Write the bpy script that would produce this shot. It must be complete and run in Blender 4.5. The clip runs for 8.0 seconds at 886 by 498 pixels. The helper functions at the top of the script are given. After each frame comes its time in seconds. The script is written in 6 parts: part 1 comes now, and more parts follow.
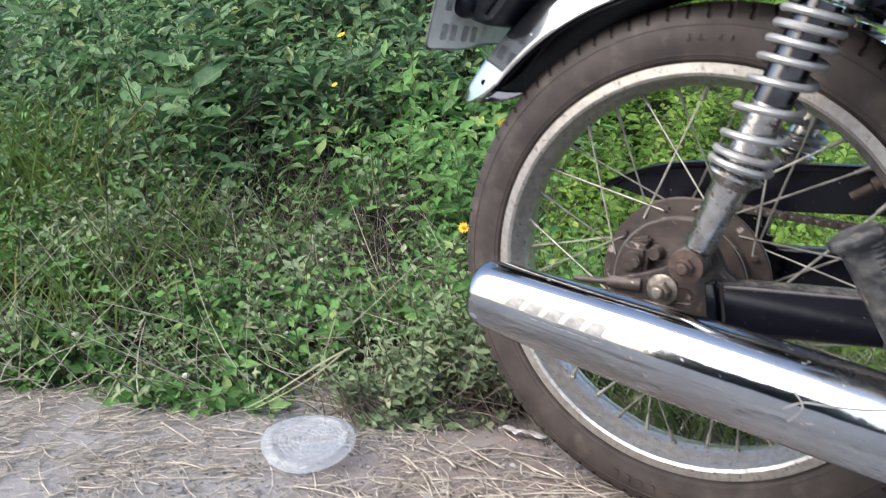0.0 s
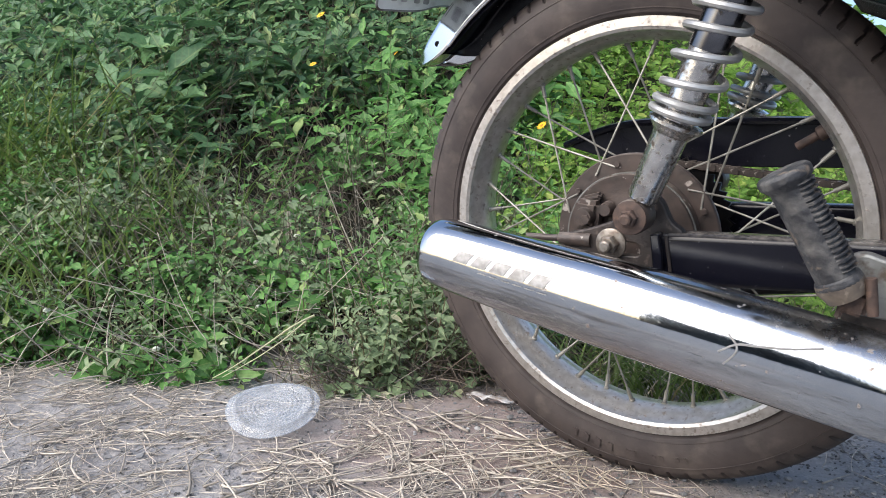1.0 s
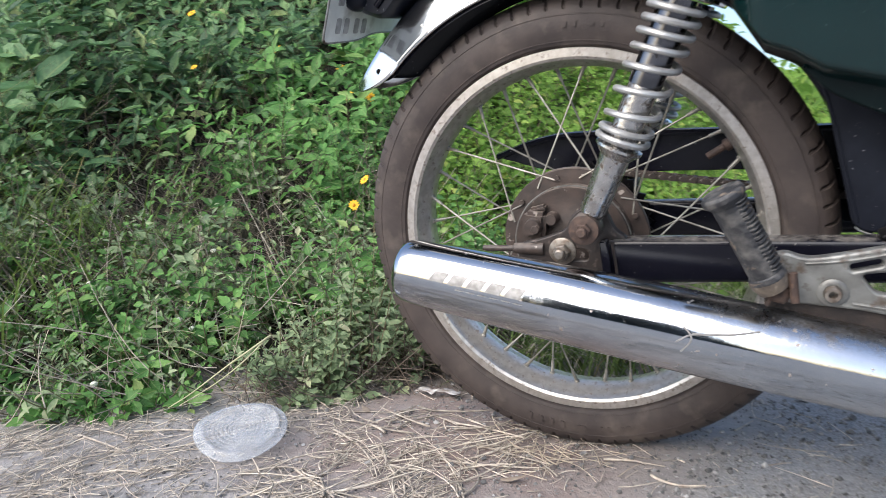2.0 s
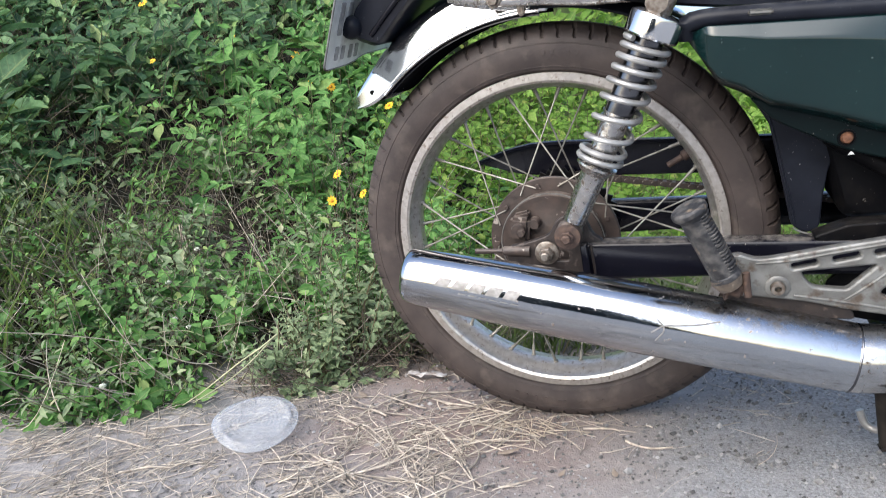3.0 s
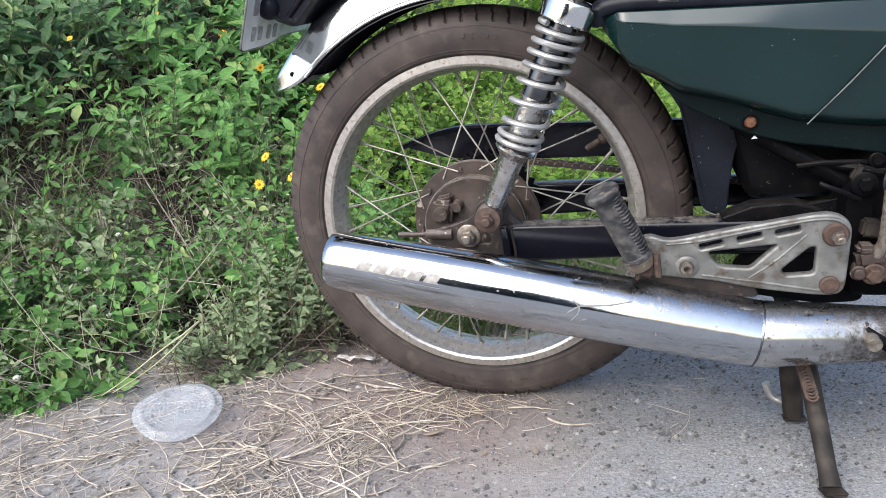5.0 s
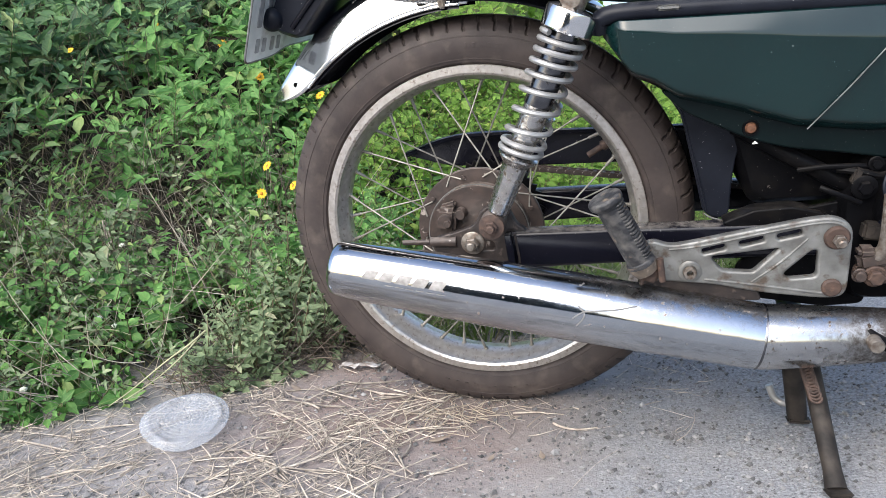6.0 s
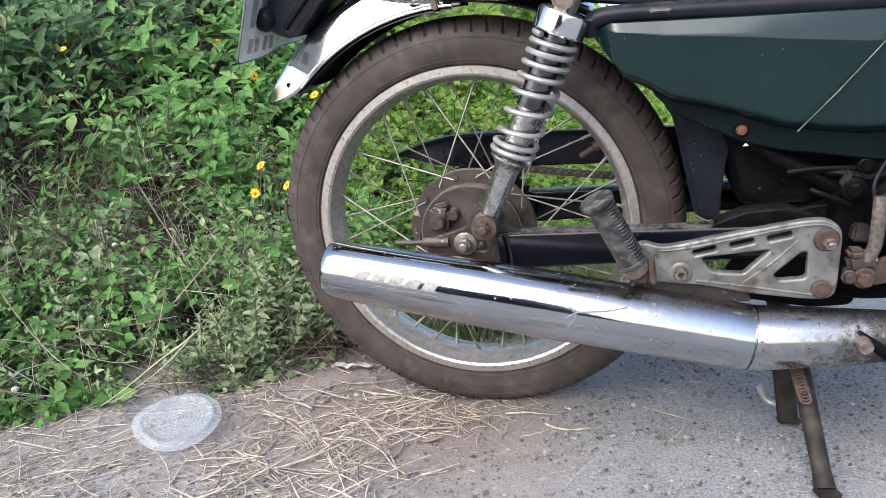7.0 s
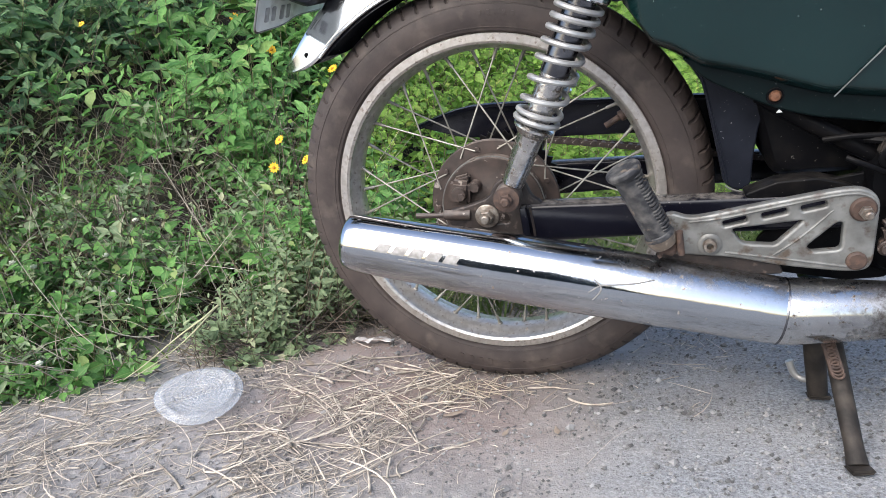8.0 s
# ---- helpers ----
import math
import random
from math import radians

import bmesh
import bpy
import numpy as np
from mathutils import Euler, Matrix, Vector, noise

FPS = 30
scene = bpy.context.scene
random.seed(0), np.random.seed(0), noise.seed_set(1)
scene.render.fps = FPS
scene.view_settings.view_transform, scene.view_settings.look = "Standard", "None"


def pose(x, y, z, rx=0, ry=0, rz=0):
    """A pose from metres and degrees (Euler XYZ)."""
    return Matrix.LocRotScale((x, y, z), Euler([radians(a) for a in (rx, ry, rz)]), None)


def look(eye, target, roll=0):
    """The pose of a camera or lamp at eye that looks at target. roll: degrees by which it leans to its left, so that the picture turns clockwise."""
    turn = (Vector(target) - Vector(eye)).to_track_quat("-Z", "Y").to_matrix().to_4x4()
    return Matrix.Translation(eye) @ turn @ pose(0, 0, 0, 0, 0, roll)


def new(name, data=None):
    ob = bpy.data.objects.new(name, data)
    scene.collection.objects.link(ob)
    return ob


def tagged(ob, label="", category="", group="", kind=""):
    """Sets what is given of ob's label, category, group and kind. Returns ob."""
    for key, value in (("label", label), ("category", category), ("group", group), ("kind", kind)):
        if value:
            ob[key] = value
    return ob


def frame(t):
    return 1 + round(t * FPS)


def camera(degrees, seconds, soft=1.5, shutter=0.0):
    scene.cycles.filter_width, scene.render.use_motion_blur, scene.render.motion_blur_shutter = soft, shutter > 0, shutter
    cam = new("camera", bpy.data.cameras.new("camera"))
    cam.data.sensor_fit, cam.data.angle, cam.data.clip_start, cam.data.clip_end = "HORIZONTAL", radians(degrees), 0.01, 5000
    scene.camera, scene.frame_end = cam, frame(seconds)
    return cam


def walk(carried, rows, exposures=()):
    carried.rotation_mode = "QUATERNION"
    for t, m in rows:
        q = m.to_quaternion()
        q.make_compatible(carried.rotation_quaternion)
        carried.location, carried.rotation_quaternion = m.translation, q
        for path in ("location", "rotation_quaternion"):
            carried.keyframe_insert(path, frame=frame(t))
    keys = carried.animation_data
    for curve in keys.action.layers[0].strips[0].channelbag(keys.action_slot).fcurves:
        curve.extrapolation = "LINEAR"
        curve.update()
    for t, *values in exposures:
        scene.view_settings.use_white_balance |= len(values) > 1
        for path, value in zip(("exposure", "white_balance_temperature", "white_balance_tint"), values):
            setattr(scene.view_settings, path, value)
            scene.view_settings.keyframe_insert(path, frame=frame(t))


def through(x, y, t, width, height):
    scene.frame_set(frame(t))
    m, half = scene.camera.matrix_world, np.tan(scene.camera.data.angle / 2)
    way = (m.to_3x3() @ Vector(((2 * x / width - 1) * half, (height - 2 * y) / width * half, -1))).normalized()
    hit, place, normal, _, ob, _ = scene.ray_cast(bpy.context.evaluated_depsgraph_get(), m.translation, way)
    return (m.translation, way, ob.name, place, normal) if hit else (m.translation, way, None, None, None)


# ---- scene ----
EXPOSURES = [(0.0, 1.30, 6190, 9), (0.6, 1.24, 6190, 9), (1.7, 1.21, 6190, 9), (3.0, 1.33, 6190, 9), (8.0, 1.33, 6190, 9)]
cam = camera(63.63, 8.0, soft=0.8, shutter=0.5)
# seconds, place, then yaw to the left, pitch up and lean to the right in degrees
PATH = [
    (0.0, 0.2359, -0.9118, 0.3780, 36.29, -4.35, -2.58),
    (0.5, 0.2774, -0.8799, 0.3500, 36.70, -5.18, -1.95),
    (1.0, 0.2830, -0.8821, 0.3462, 36.20, -5.23, -1.62),
    (1.5, 0.2707, -0.9012, 0.3590, 31.84, -5.17, -0.58),
    (1.7, 0.2418, -0.9402, 0.3733, 28.99, -5.90, 0.64),
    (2.8, 0.1838, -1.1118, 0.4800, 19.54, -10.01, 3.39),
    (3.0, 0.1762, -1.1234, 0.4816, 20.10, -10.44, 3.61),
    (3.5, 0.1882, -1.1247, 0.4837, 19.28, -13.61, 5.41),
    (4.0, 0.2004, -1.1220, 0.4855, 18.33, -13.91, 5.16),
    (4.5, 0.2069, -1.1190, 0.4820, 16.55, -12.27, 3.96),
    (5.0, 0.2047, -1.1163, 0.4828, 15.56, -12.18, 3.30),
    (5.2, 0.2021, -1.1173, 0.4858, 15.71, -12.31, 3.80),
    (6.5, 0.1982, -1.1283, 0.4886, 15.27, -11.51, 3.90),
    (7.0, 0.2024, -1.1261, 0.4900, 14.99, -11.85, 3.75),
    (7.5, 0.1992, -1.1190, 0.4850, 16.09, -12.88, 4.11),
    (8.0, 0.1946, -1.1119, 0.4806, 16.68, -13.58, 4.30),
]


def eye_pose(x, y, z, yaw, pitch, lean):
    ahead = (-math.sin(radians(yaw)) * math.cos(radians(pitch)), math.cos(radians(yaw)) * math.cos(radians(pitch)), math.sin(radians(pitch)))
    return look((x, y, z), (x + ahead[0], y + ahead[1], z + ahead[2]), -lean)


walk(cam, [(row[0], eye_pose(*row[1:])) for row in PATH], EXPOSURES)

# ---- daylight: soft, late, hazy ----
SUN_TURN, SUN_HIGH = 200.0, 40.0
world = bpy.data.worlds.new("world")
scene.world = world
world.use_nodes = True
sky = world.node_tree.nodes.new("ShaderNodeTexSky")
sky.sky_type, sky.sun_disc = "NISHITA", False
sky.sun_elevation, sky.sun_rotation = radians(SUN_HIGH), radians(SUN_TURN)
sky.air_density, sky.dust_density, sky.ozone_density = 1.0, 3.0, 1.0
ground_light = world.node_tree.nodes["Background"]
world.node_tree.links.new(sky.outputs[0], ground_light.inputs[0])
ground_light.inputs[1].default_value = 0.12
sun = new("sun", bpy.data.lights.new("sun", "SUN"))
sun.data.energy, sun.data.angle, sun.data.color = 1.4, radians(60), (1.0, 0.97, 0.93)
away = Vector((math.sin(radians(SUN_TURN)) * math.cos(radians(SUN_HIGH)), math.cos(radians(SUN_TURN)) * math.cos(radians(SUN_HIGH)), math.sin(radians(SUN_HIGH))))
sun.matrix_world = look(away * 20, (0, 0, 0))


# ---- materials ----
def material(name, base=(0.5, 0.5, 0.5), rough=0.5, metal=0.0, other=None, scale=20.0, amount=(0.35, 0.65), bump=0.0, bump_scale=200.0, third=None, third_scale=4.0, third_amount=(0.55, 0.7), rough_to=None, island=0.0, spec=0.5, coat=0.0, detail=6.0, bare=True, dust=None):
    """A procedural surface: base mixed with other by one noise, stained with third by a larger one, with fine relief."""
    m = bpy.data.materials.new(name)
    m.use_nodes = True
    n, l = m.node_tree.nodes, m.node_tree.links
    b = n["Principled BSDF"]
    where = n.new("ShaderNodeTexCoord")
    b.inputs["Roughness"].default_value, b.inputs["Metallic"].default_value = rough, metal
    b.inputs["Specular IOR Level"].default_value = spec
    b.inputs["Coat Weight"].default_value = coat
    colour = n.new("ShaderNodeRGB")
    colour.outputs[0].default_value = (*base, 1)
    last = colour.outputs[0]

    def mixed(to, size, span, a, depth):
        tex = n.new("ShaderNodeTexNoise")
        tex.inputs["Scale"].default_value, tex.inputs["Detail"].default_value = size, depth
        l.new(where.outputs["Object"], tex.inputs["Vector"])
        ramp = n.new("ShaderNodeMapRange")
        ramp.inputs[1].default_value, ramp.inputs[2].default_value = span
        l.new(tex.outputs["Fac"], ramp.inputs[0])
        mix = n.new("ShaderNodeMix")
        mix.data_type = "RGBA"
        l.new(ramp.outputs[0], mix.inputs[0])
        l.new(a, mix.inputs[6])
        mix.inputs[7].default_value = (*to, 1)
        return mix.outputs[2], ramp.outputs[0]

    if other:
        last, _ = mixed(other, scale, amount, last, detail)
    if third:
        last, stain = mixed(third, third_scale, third_amount, last, 8.0)
        if rough_to is not None:
            ramp = n.new("ShaderNodeMapRange")
            l.new(stain, ramp.inputs[0])
            ramp.inputs[3].default_value, ramp.inputs[4].default_value = rough, rough_to
            l.new(ramp.outputs[0], b.inputs["Roughness"])
            if metal > 0.3 and bare:
                fade = n.new("ShaderNodeMapRange")
                l.new(stain, fade.inputs[0])
                fade.inputs[3].default_value, fade.inputs[4].default_value = metal, metal * 0.3
                l.new(fade.outputs[0], b.inputs["Metallic"])
    if island:
        geo = n.new("ShaderNodeNewGeometry")
        ramp = n.new("ShaderNodeMapRange")
        l.new(geo.outputs["Random Per Island"], ramp.inputs[0])
        ramp.inputs[3].default_value, ramp.inputs[4].default_value = 1 - island, 1 + island
        hsv = n.new("ShaderNodeHueSaturation")
        l.new(ramp.outputs[0], hsv.inputs["Value"])
        l.new(last, hsv.inputs["Color"])
        last = hsv.outputs[0]
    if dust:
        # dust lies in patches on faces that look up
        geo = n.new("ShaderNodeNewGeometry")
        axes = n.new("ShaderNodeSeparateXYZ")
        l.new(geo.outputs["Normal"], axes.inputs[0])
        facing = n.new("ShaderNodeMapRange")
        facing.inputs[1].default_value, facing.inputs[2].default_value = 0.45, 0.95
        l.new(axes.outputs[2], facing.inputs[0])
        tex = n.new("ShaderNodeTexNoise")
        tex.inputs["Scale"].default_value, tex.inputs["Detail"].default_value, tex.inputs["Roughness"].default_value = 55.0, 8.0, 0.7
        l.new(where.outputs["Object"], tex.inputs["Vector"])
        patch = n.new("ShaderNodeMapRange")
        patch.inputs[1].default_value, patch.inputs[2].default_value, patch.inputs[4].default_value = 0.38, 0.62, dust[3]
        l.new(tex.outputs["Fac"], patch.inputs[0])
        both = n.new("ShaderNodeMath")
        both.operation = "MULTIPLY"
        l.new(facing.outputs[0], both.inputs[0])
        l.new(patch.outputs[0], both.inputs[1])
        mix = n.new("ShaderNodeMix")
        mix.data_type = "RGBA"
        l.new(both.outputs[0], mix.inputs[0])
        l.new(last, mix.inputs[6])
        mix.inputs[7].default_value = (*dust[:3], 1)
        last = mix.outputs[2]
    l.new(last, b.inputs["Base Color"])
    if bump:
        tex = n.new("ShaderNodeTexNoise")
        tex.inputs["Scale"].default_value, tex.inputs["Detail"].default_value = bump_scale, 5.0
        l.new(where.outputs["Object"], tex.inputs["Vector"])
        bm_node = n.new("ShaderNodeBump")
        bm_node.inputs["Strength"].default_value, bm_node.inputs["Distance"].default_value = bump, 0.002
        l.new(tex.outputs["Fac"], bm_node.inputs["Height"])
        l.new(bm_node.outputs[0], b.inputs["Normal"])
    return m


def leaf_material(name, dark, light, yellow, through=0.35):
    """Leaves: green that varies leaf by leaf, a satin skin, and some light let through."""
    m = bpy.data.materials.new(name)
    m.use_nodes = True
    n, l = m.node_tree.nodes, m.node_tree.links
    b = n["Principled BSDF"]
    b.inputs["Roughness"].default_value = 0.5
    b.inputs["Specular IOR Level"].default_value = 0.35
    geo = n.new("ShaderNodeNewGeometry")
    ramp = n.new("ShaderNodeValToRGB")
    ramp.color_ramp.elements[0].color, ramp.color_ramp.elements[1].color = (*dark, 1), (*light, 1)
    ramp.color_ramp.elements[1].position = 0.9
    last = ramp.color_ramp.elements.new(1.0)
    last.color = (*yellow, 1)
    l.new(geo.outputs["Random Per Island"], ramp.inputs[0])
    where = n.new("ShaderNodeTexCoord")
    tex = n.new("ShaderNodeTexNoise")
    tex.inputs["Scale"].default_value, tex.inputs["Detail"].default_value = 90.0, 4.0
    l.new(where.outputs["Object"], tex.inputs["Vector"])
    span = n.new("ShaderNodeMapRange")
    span.inputs[1].default_value, span.inputs[2].default_value, span.inputs[3].default_value, span.inputs[4].default_value = 0.3, 0.7, 0.75, 1.2
    l.new(tex.outputs["Fac"], span.inputs[0])
    hsv = n.new("ShaderNodeHueSaturation")
    l.new(ramp.outputs[0], hsv.inputs["Color"])
    l.new(span.outputs[0], hsv.inputs["Value"])
    l.new(hsv.outputs[0], b.inputs["Base Color"])
    # pale rib and side veins, laid along the leaf's own length and width
    own = n.new("ShaderNodeUVMap")
    axes = n.new("ShaderNodeSeparateXYZ")
    l.new(own.outputs[0], axes.inputs[0])

    def calc(kind, a, b_=0.0):
        q = n.new("ShaderNodeMath")
        q.operation = kind
        for i, value in enumerate((a, b_)):
            if isinstance(value, (int, float)):
                q.inputs[i].default_value = value
            else:
                l.new(value, q.inputs[i])
        return q.outputs[0]

    off = calc("ABSOLUTE", calc("SUBTRACT", axes.outputs[1], 0.5))
    rib = calc("LESS_THAN", off, 0.028)
    side = calc("LESS_THAN", calc("FRACT", calc("SUBTRACT", calc("MULTIPLY", axes.outputs[0], 6.0), calc("MULTIPLY", off, 4.0))), 0.13)
    vein = calc("MAXIMUM", calc("MULTIPLY", rib, 0.55), calc("MULTIPLY", side, 0.22))
    veined = n.new("ShaderNodeMix")
    veined.data_type = "RGBA"
    l.new(vein, veined.inputs[0])
    l.new(hsv.outputs[0], veined.inputs[6])
    veined.inputs[7].default_value = (*yellow, 1)
    l.new(veined.outputs[2], b.inputs["Base Color"])
    bump = n.new("ShaderNodeBump")
    bump.inputs["Strength"].default_value, bump.inputs["Distance"].default_value = 0.5, 0.002
    l.new(calc("ADD", tex.outputs["Fac"], calc("MULTIPLY", vein, -1.0)), bump.inputs["Height"])
    l.new(bump.outputs[0], b.inputs["Normal"])
    clear = n.new("ShaderNodeBsdfTranslucent")
    l.new(hsv.outputs[0], clear.inputs[0])
    mix = n.new("ShaderNodeMixShader")
    mix.inputs[0].default_value = through
    l.new(b.outputs[0], mix.inputs[1])
    l.new(clear.outputs[0], mix.inputs[2])
    l.new(mix.outputs[0], n["Material Output"].inputs[0])
    return m


RUBBER = material("dusty_tyre_rubber", (0.036, 0.0272, 0.0255), 0.66, other=(0.062, 0.0475, 0.0425), scale=24, bump=0.25, third=(0.115, 0.093, 0.077), third_scale=30, third_amount=(0.54, 0.8))
RIM = material("stained_aluminium", (0.58, 0.55, 0.52), 0.28, 0.65, other=(0.44, 0.405, 0.37), scale=110, third=(0.24, 0.20, 0.17), third_scale=150, third_amount=(0.57, 0.71), rough_to=0.65, bump=0.12)
CHROME = material("chrome_plating", (0.84, 0.84, 0.84), 0.11, 1.0, other=(0.78, 0.78, 0.78), scale=12, third=(0.30, 0.25, 0.20), third_scale=60, third_amount=(0.68, 0.76), rough_to=0.45)
WORN_CHROME = material("worn_chrome", (0.74, 0.73, 0.71), 0.24, 1.0, other=(0.50, 0.48, 0.46), scale=60, third=(0.16, 0.125, 0.10), third_scale=130, third_amount=(0.55, 0.68), rough_to=0.6, bare=False, bump=0.15)
ORANGE = material("orange_rust", (0.19, 0.080, 0.040), 0.7, 0.2, other=(0.09, 0.045, 0.028), scale=150, bump=0.4)
SPOKE = material("dull_steel", (0.33, 0.315, 0.28), 0.5, 0.45, other=(0.20, 0.185, 0.155), scale=60)
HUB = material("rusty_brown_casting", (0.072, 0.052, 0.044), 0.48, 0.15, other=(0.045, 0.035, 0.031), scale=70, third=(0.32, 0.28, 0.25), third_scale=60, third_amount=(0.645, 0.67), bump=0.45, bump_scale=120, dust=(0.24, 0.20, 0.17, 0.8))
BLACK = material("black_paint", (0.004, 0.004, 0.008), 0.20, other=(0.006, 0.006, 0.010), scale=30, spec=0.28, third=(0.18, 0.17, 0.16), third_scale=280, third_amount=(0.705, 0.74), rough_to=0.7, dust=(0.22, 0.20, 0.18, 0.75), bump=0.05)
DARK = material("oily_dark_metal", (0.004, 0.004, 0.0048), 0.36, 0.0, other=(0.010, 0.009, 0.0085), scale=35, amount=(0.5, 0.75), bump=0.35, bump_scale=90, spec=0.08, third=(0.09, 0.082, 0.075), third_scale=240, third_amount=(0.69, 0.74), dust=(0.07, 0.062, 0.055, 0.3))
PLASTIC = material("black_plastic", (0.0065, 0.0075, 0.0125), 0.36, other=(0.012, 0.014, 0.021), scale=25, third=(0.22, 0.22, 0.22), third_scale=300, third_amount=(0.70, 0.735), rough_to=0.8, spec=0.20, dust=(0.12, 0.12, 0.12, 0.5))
GREEN = material("dark_green_lacquer", (0.0022, 0.0125, 0.0130), 0.15, other=(0.0035, 0.0165, 0.0168), scale=8, spec=0.57, third=(0.10, 0.105, 0.10), third_scale=330, third_amount=(0.715, 0.74), rough_to=0.7)
ALLOY = material("dirty_cast_alloy", (0.25, 0.252, 0.240), 0.44, 0.45, other=(0.135, 0.132, 0.124), scale=38, third=(0.075, 0.056, 0.042), third_scale=55, third_amount=(0.57, 0.68), rough_to=0.8, bump=0.3, bump_scale=150)
RUST = material("brown_rust", (0.090, 0.056, 0.042), 0.7, 0.15, other=(0.045, 0.030, 0.025), scale=110, bump=0.5, third=(0.16, 0.095, 0.065), third_scale=80, third_amount=(0.6, 0.75))
PEG_RIM = material("tan_worn_rubber", (0.125, 0.098, 0.074), 0.65, other=(0.070, 0.056, 0.046), scale=70, bump=0.4, third=(0.20, 0.165, 0.13), third_scale=120, third_amount=(0.58, 0.7))
PEG = material("grey_peg_rubber", (0.022, 0.022, 0.025), 0.55, other=(0.110, 0.104, 0.098), scale=75, amount=(0.42, 0.70), bump=0.6, third=(0.19, 0.145, 0.105), third_scale=70, third_amount=(0.60, 0.70))
ZINC = material("zinc_bolt", (0.29, 0.262, 0.23), 0.42, 0.65, other=(0.15, 0.115, 0.09), scale=160, bump=0.2)
PLATE = material("bare_plate_back", (0.66, 0.68, 0.66), 0.5, 0.1, other=(0.52, 0.54, 0.52), scale=30, third=(0.33, 0.33, 0.31), third_scale=40, third_amount=(0.55, 0.75))
EMBOSS = material("embossed_plate_mark", (0.20, 0.20, 0.20), 0.55, 0.1, other=(0.34, 0.34, 0.34), scale=90)
MARK = material("faded_emblem", (0.31, 0.30, 0.29), 0.48, 0.3, other=(0.20, 0.19, 0.18), scale=160, bump=0.2)
LEAF = leaf_material("wedelia_leaf", (0.036, 0.090, 0.044), (0.155, 0.290, 0.115), (0.28, 0.35, 0.13))
LEAF_FRESH = leaf_material("fresh_green_leaf", (0.052, 0.145, 0.036), (0.180, 0.385, 0.100), (0.33, 0.42, 0.15), 0.4)
# lighter, yellower leaf for the open ground; its sunlit look is put into the colour
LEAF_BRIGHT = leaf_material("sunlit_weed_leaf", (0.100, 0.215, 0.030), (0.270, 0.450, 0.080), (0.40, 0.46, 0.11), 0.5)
LEAF_GREY = leaf_material("small_grey_leaf", (0.130, 0.195, 0.100), (0.330, 0.430, 0.230), (0.44, 0.43, 0.27))
GRASS = leaf_material("grass_blade", (0.070, 0.130, 0.026), (0.19, 0.28, 0.07), (0.38, 0.32, 0.15))
STEM = material("green_brown_stem", (0.10, 0.11, 0.05), 0.7, other=(0.16, 0.12, 0.07), scale=60, island=0.3)
TWIG = material("brown_twig", (0.15, 0.118, 0.092), 0.8, other=(0.09, 0.070, 0.055), scale=70, island=0.45)
STRAW = material("dry_straw", (0.53, 0.47, 0.39), 0.75, other=(0.30, 0.255, 0.21), scale=80, island=0.5)
DEAD = material("dead_brown_leaf", (0.21, 0.16, 0.12), 0.8, other=(0.28, 0.23, 0.18), scale=80, island=0.3)
REED = material("yellow_green_stem", (0.33, 0.36, 0.19), 0.6, other=(0.42, 0.40, 0.26), scale=40)
PETAL = material("yellow_petal", (0.85, 0.52, 0.02), 0.6, other=(0.80, 0.42, 0.01), scale=80)
EYE_OF = material("orange_flower_centre", (0.62, 0.27, 0.01), 0.7, other=(0.5, 0.2, 0.01), scale=300)
PALE = material("whitish_flower", (0.70, 0.70, 0.60), 0.7, other=(0.55, 0.58, 0.45), scale=200)
STONE = material("small_stones", (0.27, 0.262, 0.255), 0.85, other=(0.115, 0.110, 0.106), scale=70, island=0.6)
PAPER = material("torn_wrapper", (0.64, 0.62, 0.61), 0.6, other=(0.30, 0.24, 0.20), scale=75)
SLEEVE = material("smoked_chrome_sleeve", (0.20, 0.20, 0.215), 0.2, 1.0, other=(0.12, 0.12, 0.13), scale=40, third=(0.10, 0.085, 0.07), third_scale=120, third_amount=(0.62, 0.72), rough_to=0.55, bare=False)
PANEL_EDGE = material("dusty_dark_green_edge", (0.0022, 0.0055, 0.0062), 0.3, other=(0.003, 0.008, 0.0085), scale=25, third=(0.14, 0.14, 0.135), third_scale=260, third_amount=(0.68, 0.73), rough_to=0.8, spec=0.17)
SPRING = material("painted_grey_spring", (0.42, 0.42, 0.42), 0.42, 0.5, other=(0.30, 0.29, 0.28), scale=50)
STAND = material("dusty_brown_steel", (0.018, 0.015, 0.013), 0.65, 0.1, other=(0.060, 0.049, 0.040), scale=40, amount=(0.4, 0.8), bump=0.3, spec=0.3)
GOLD_STRAW = material("golden_straw", (0.48, 0.41, 0.32), 0.7, other=(0.38, 0.32, 0.24), scale=80, island=0.35)
TAIL = material("dark_rusty_steel", (0.040, 0.030, 0.026), 0.5, 0.15, other=(0.022, 0.018, 0.017), scale=60, bump=0.4, third=(0.13, 0.10, 0.085), third_scale=80, third_amount=(0.6, 0.72))
MUFFLER = material("muffler_chrome", (0.55, 0.575, 0.605), 0.09, 1.0, other=(0.49, 0.51, 0.54), scale=14, third=(0.24, 0.19, 0.16), third_scale=110, third_amount=(0.665, 0.73), rough_to=0.45, bump=0.22, bump_scale=22)


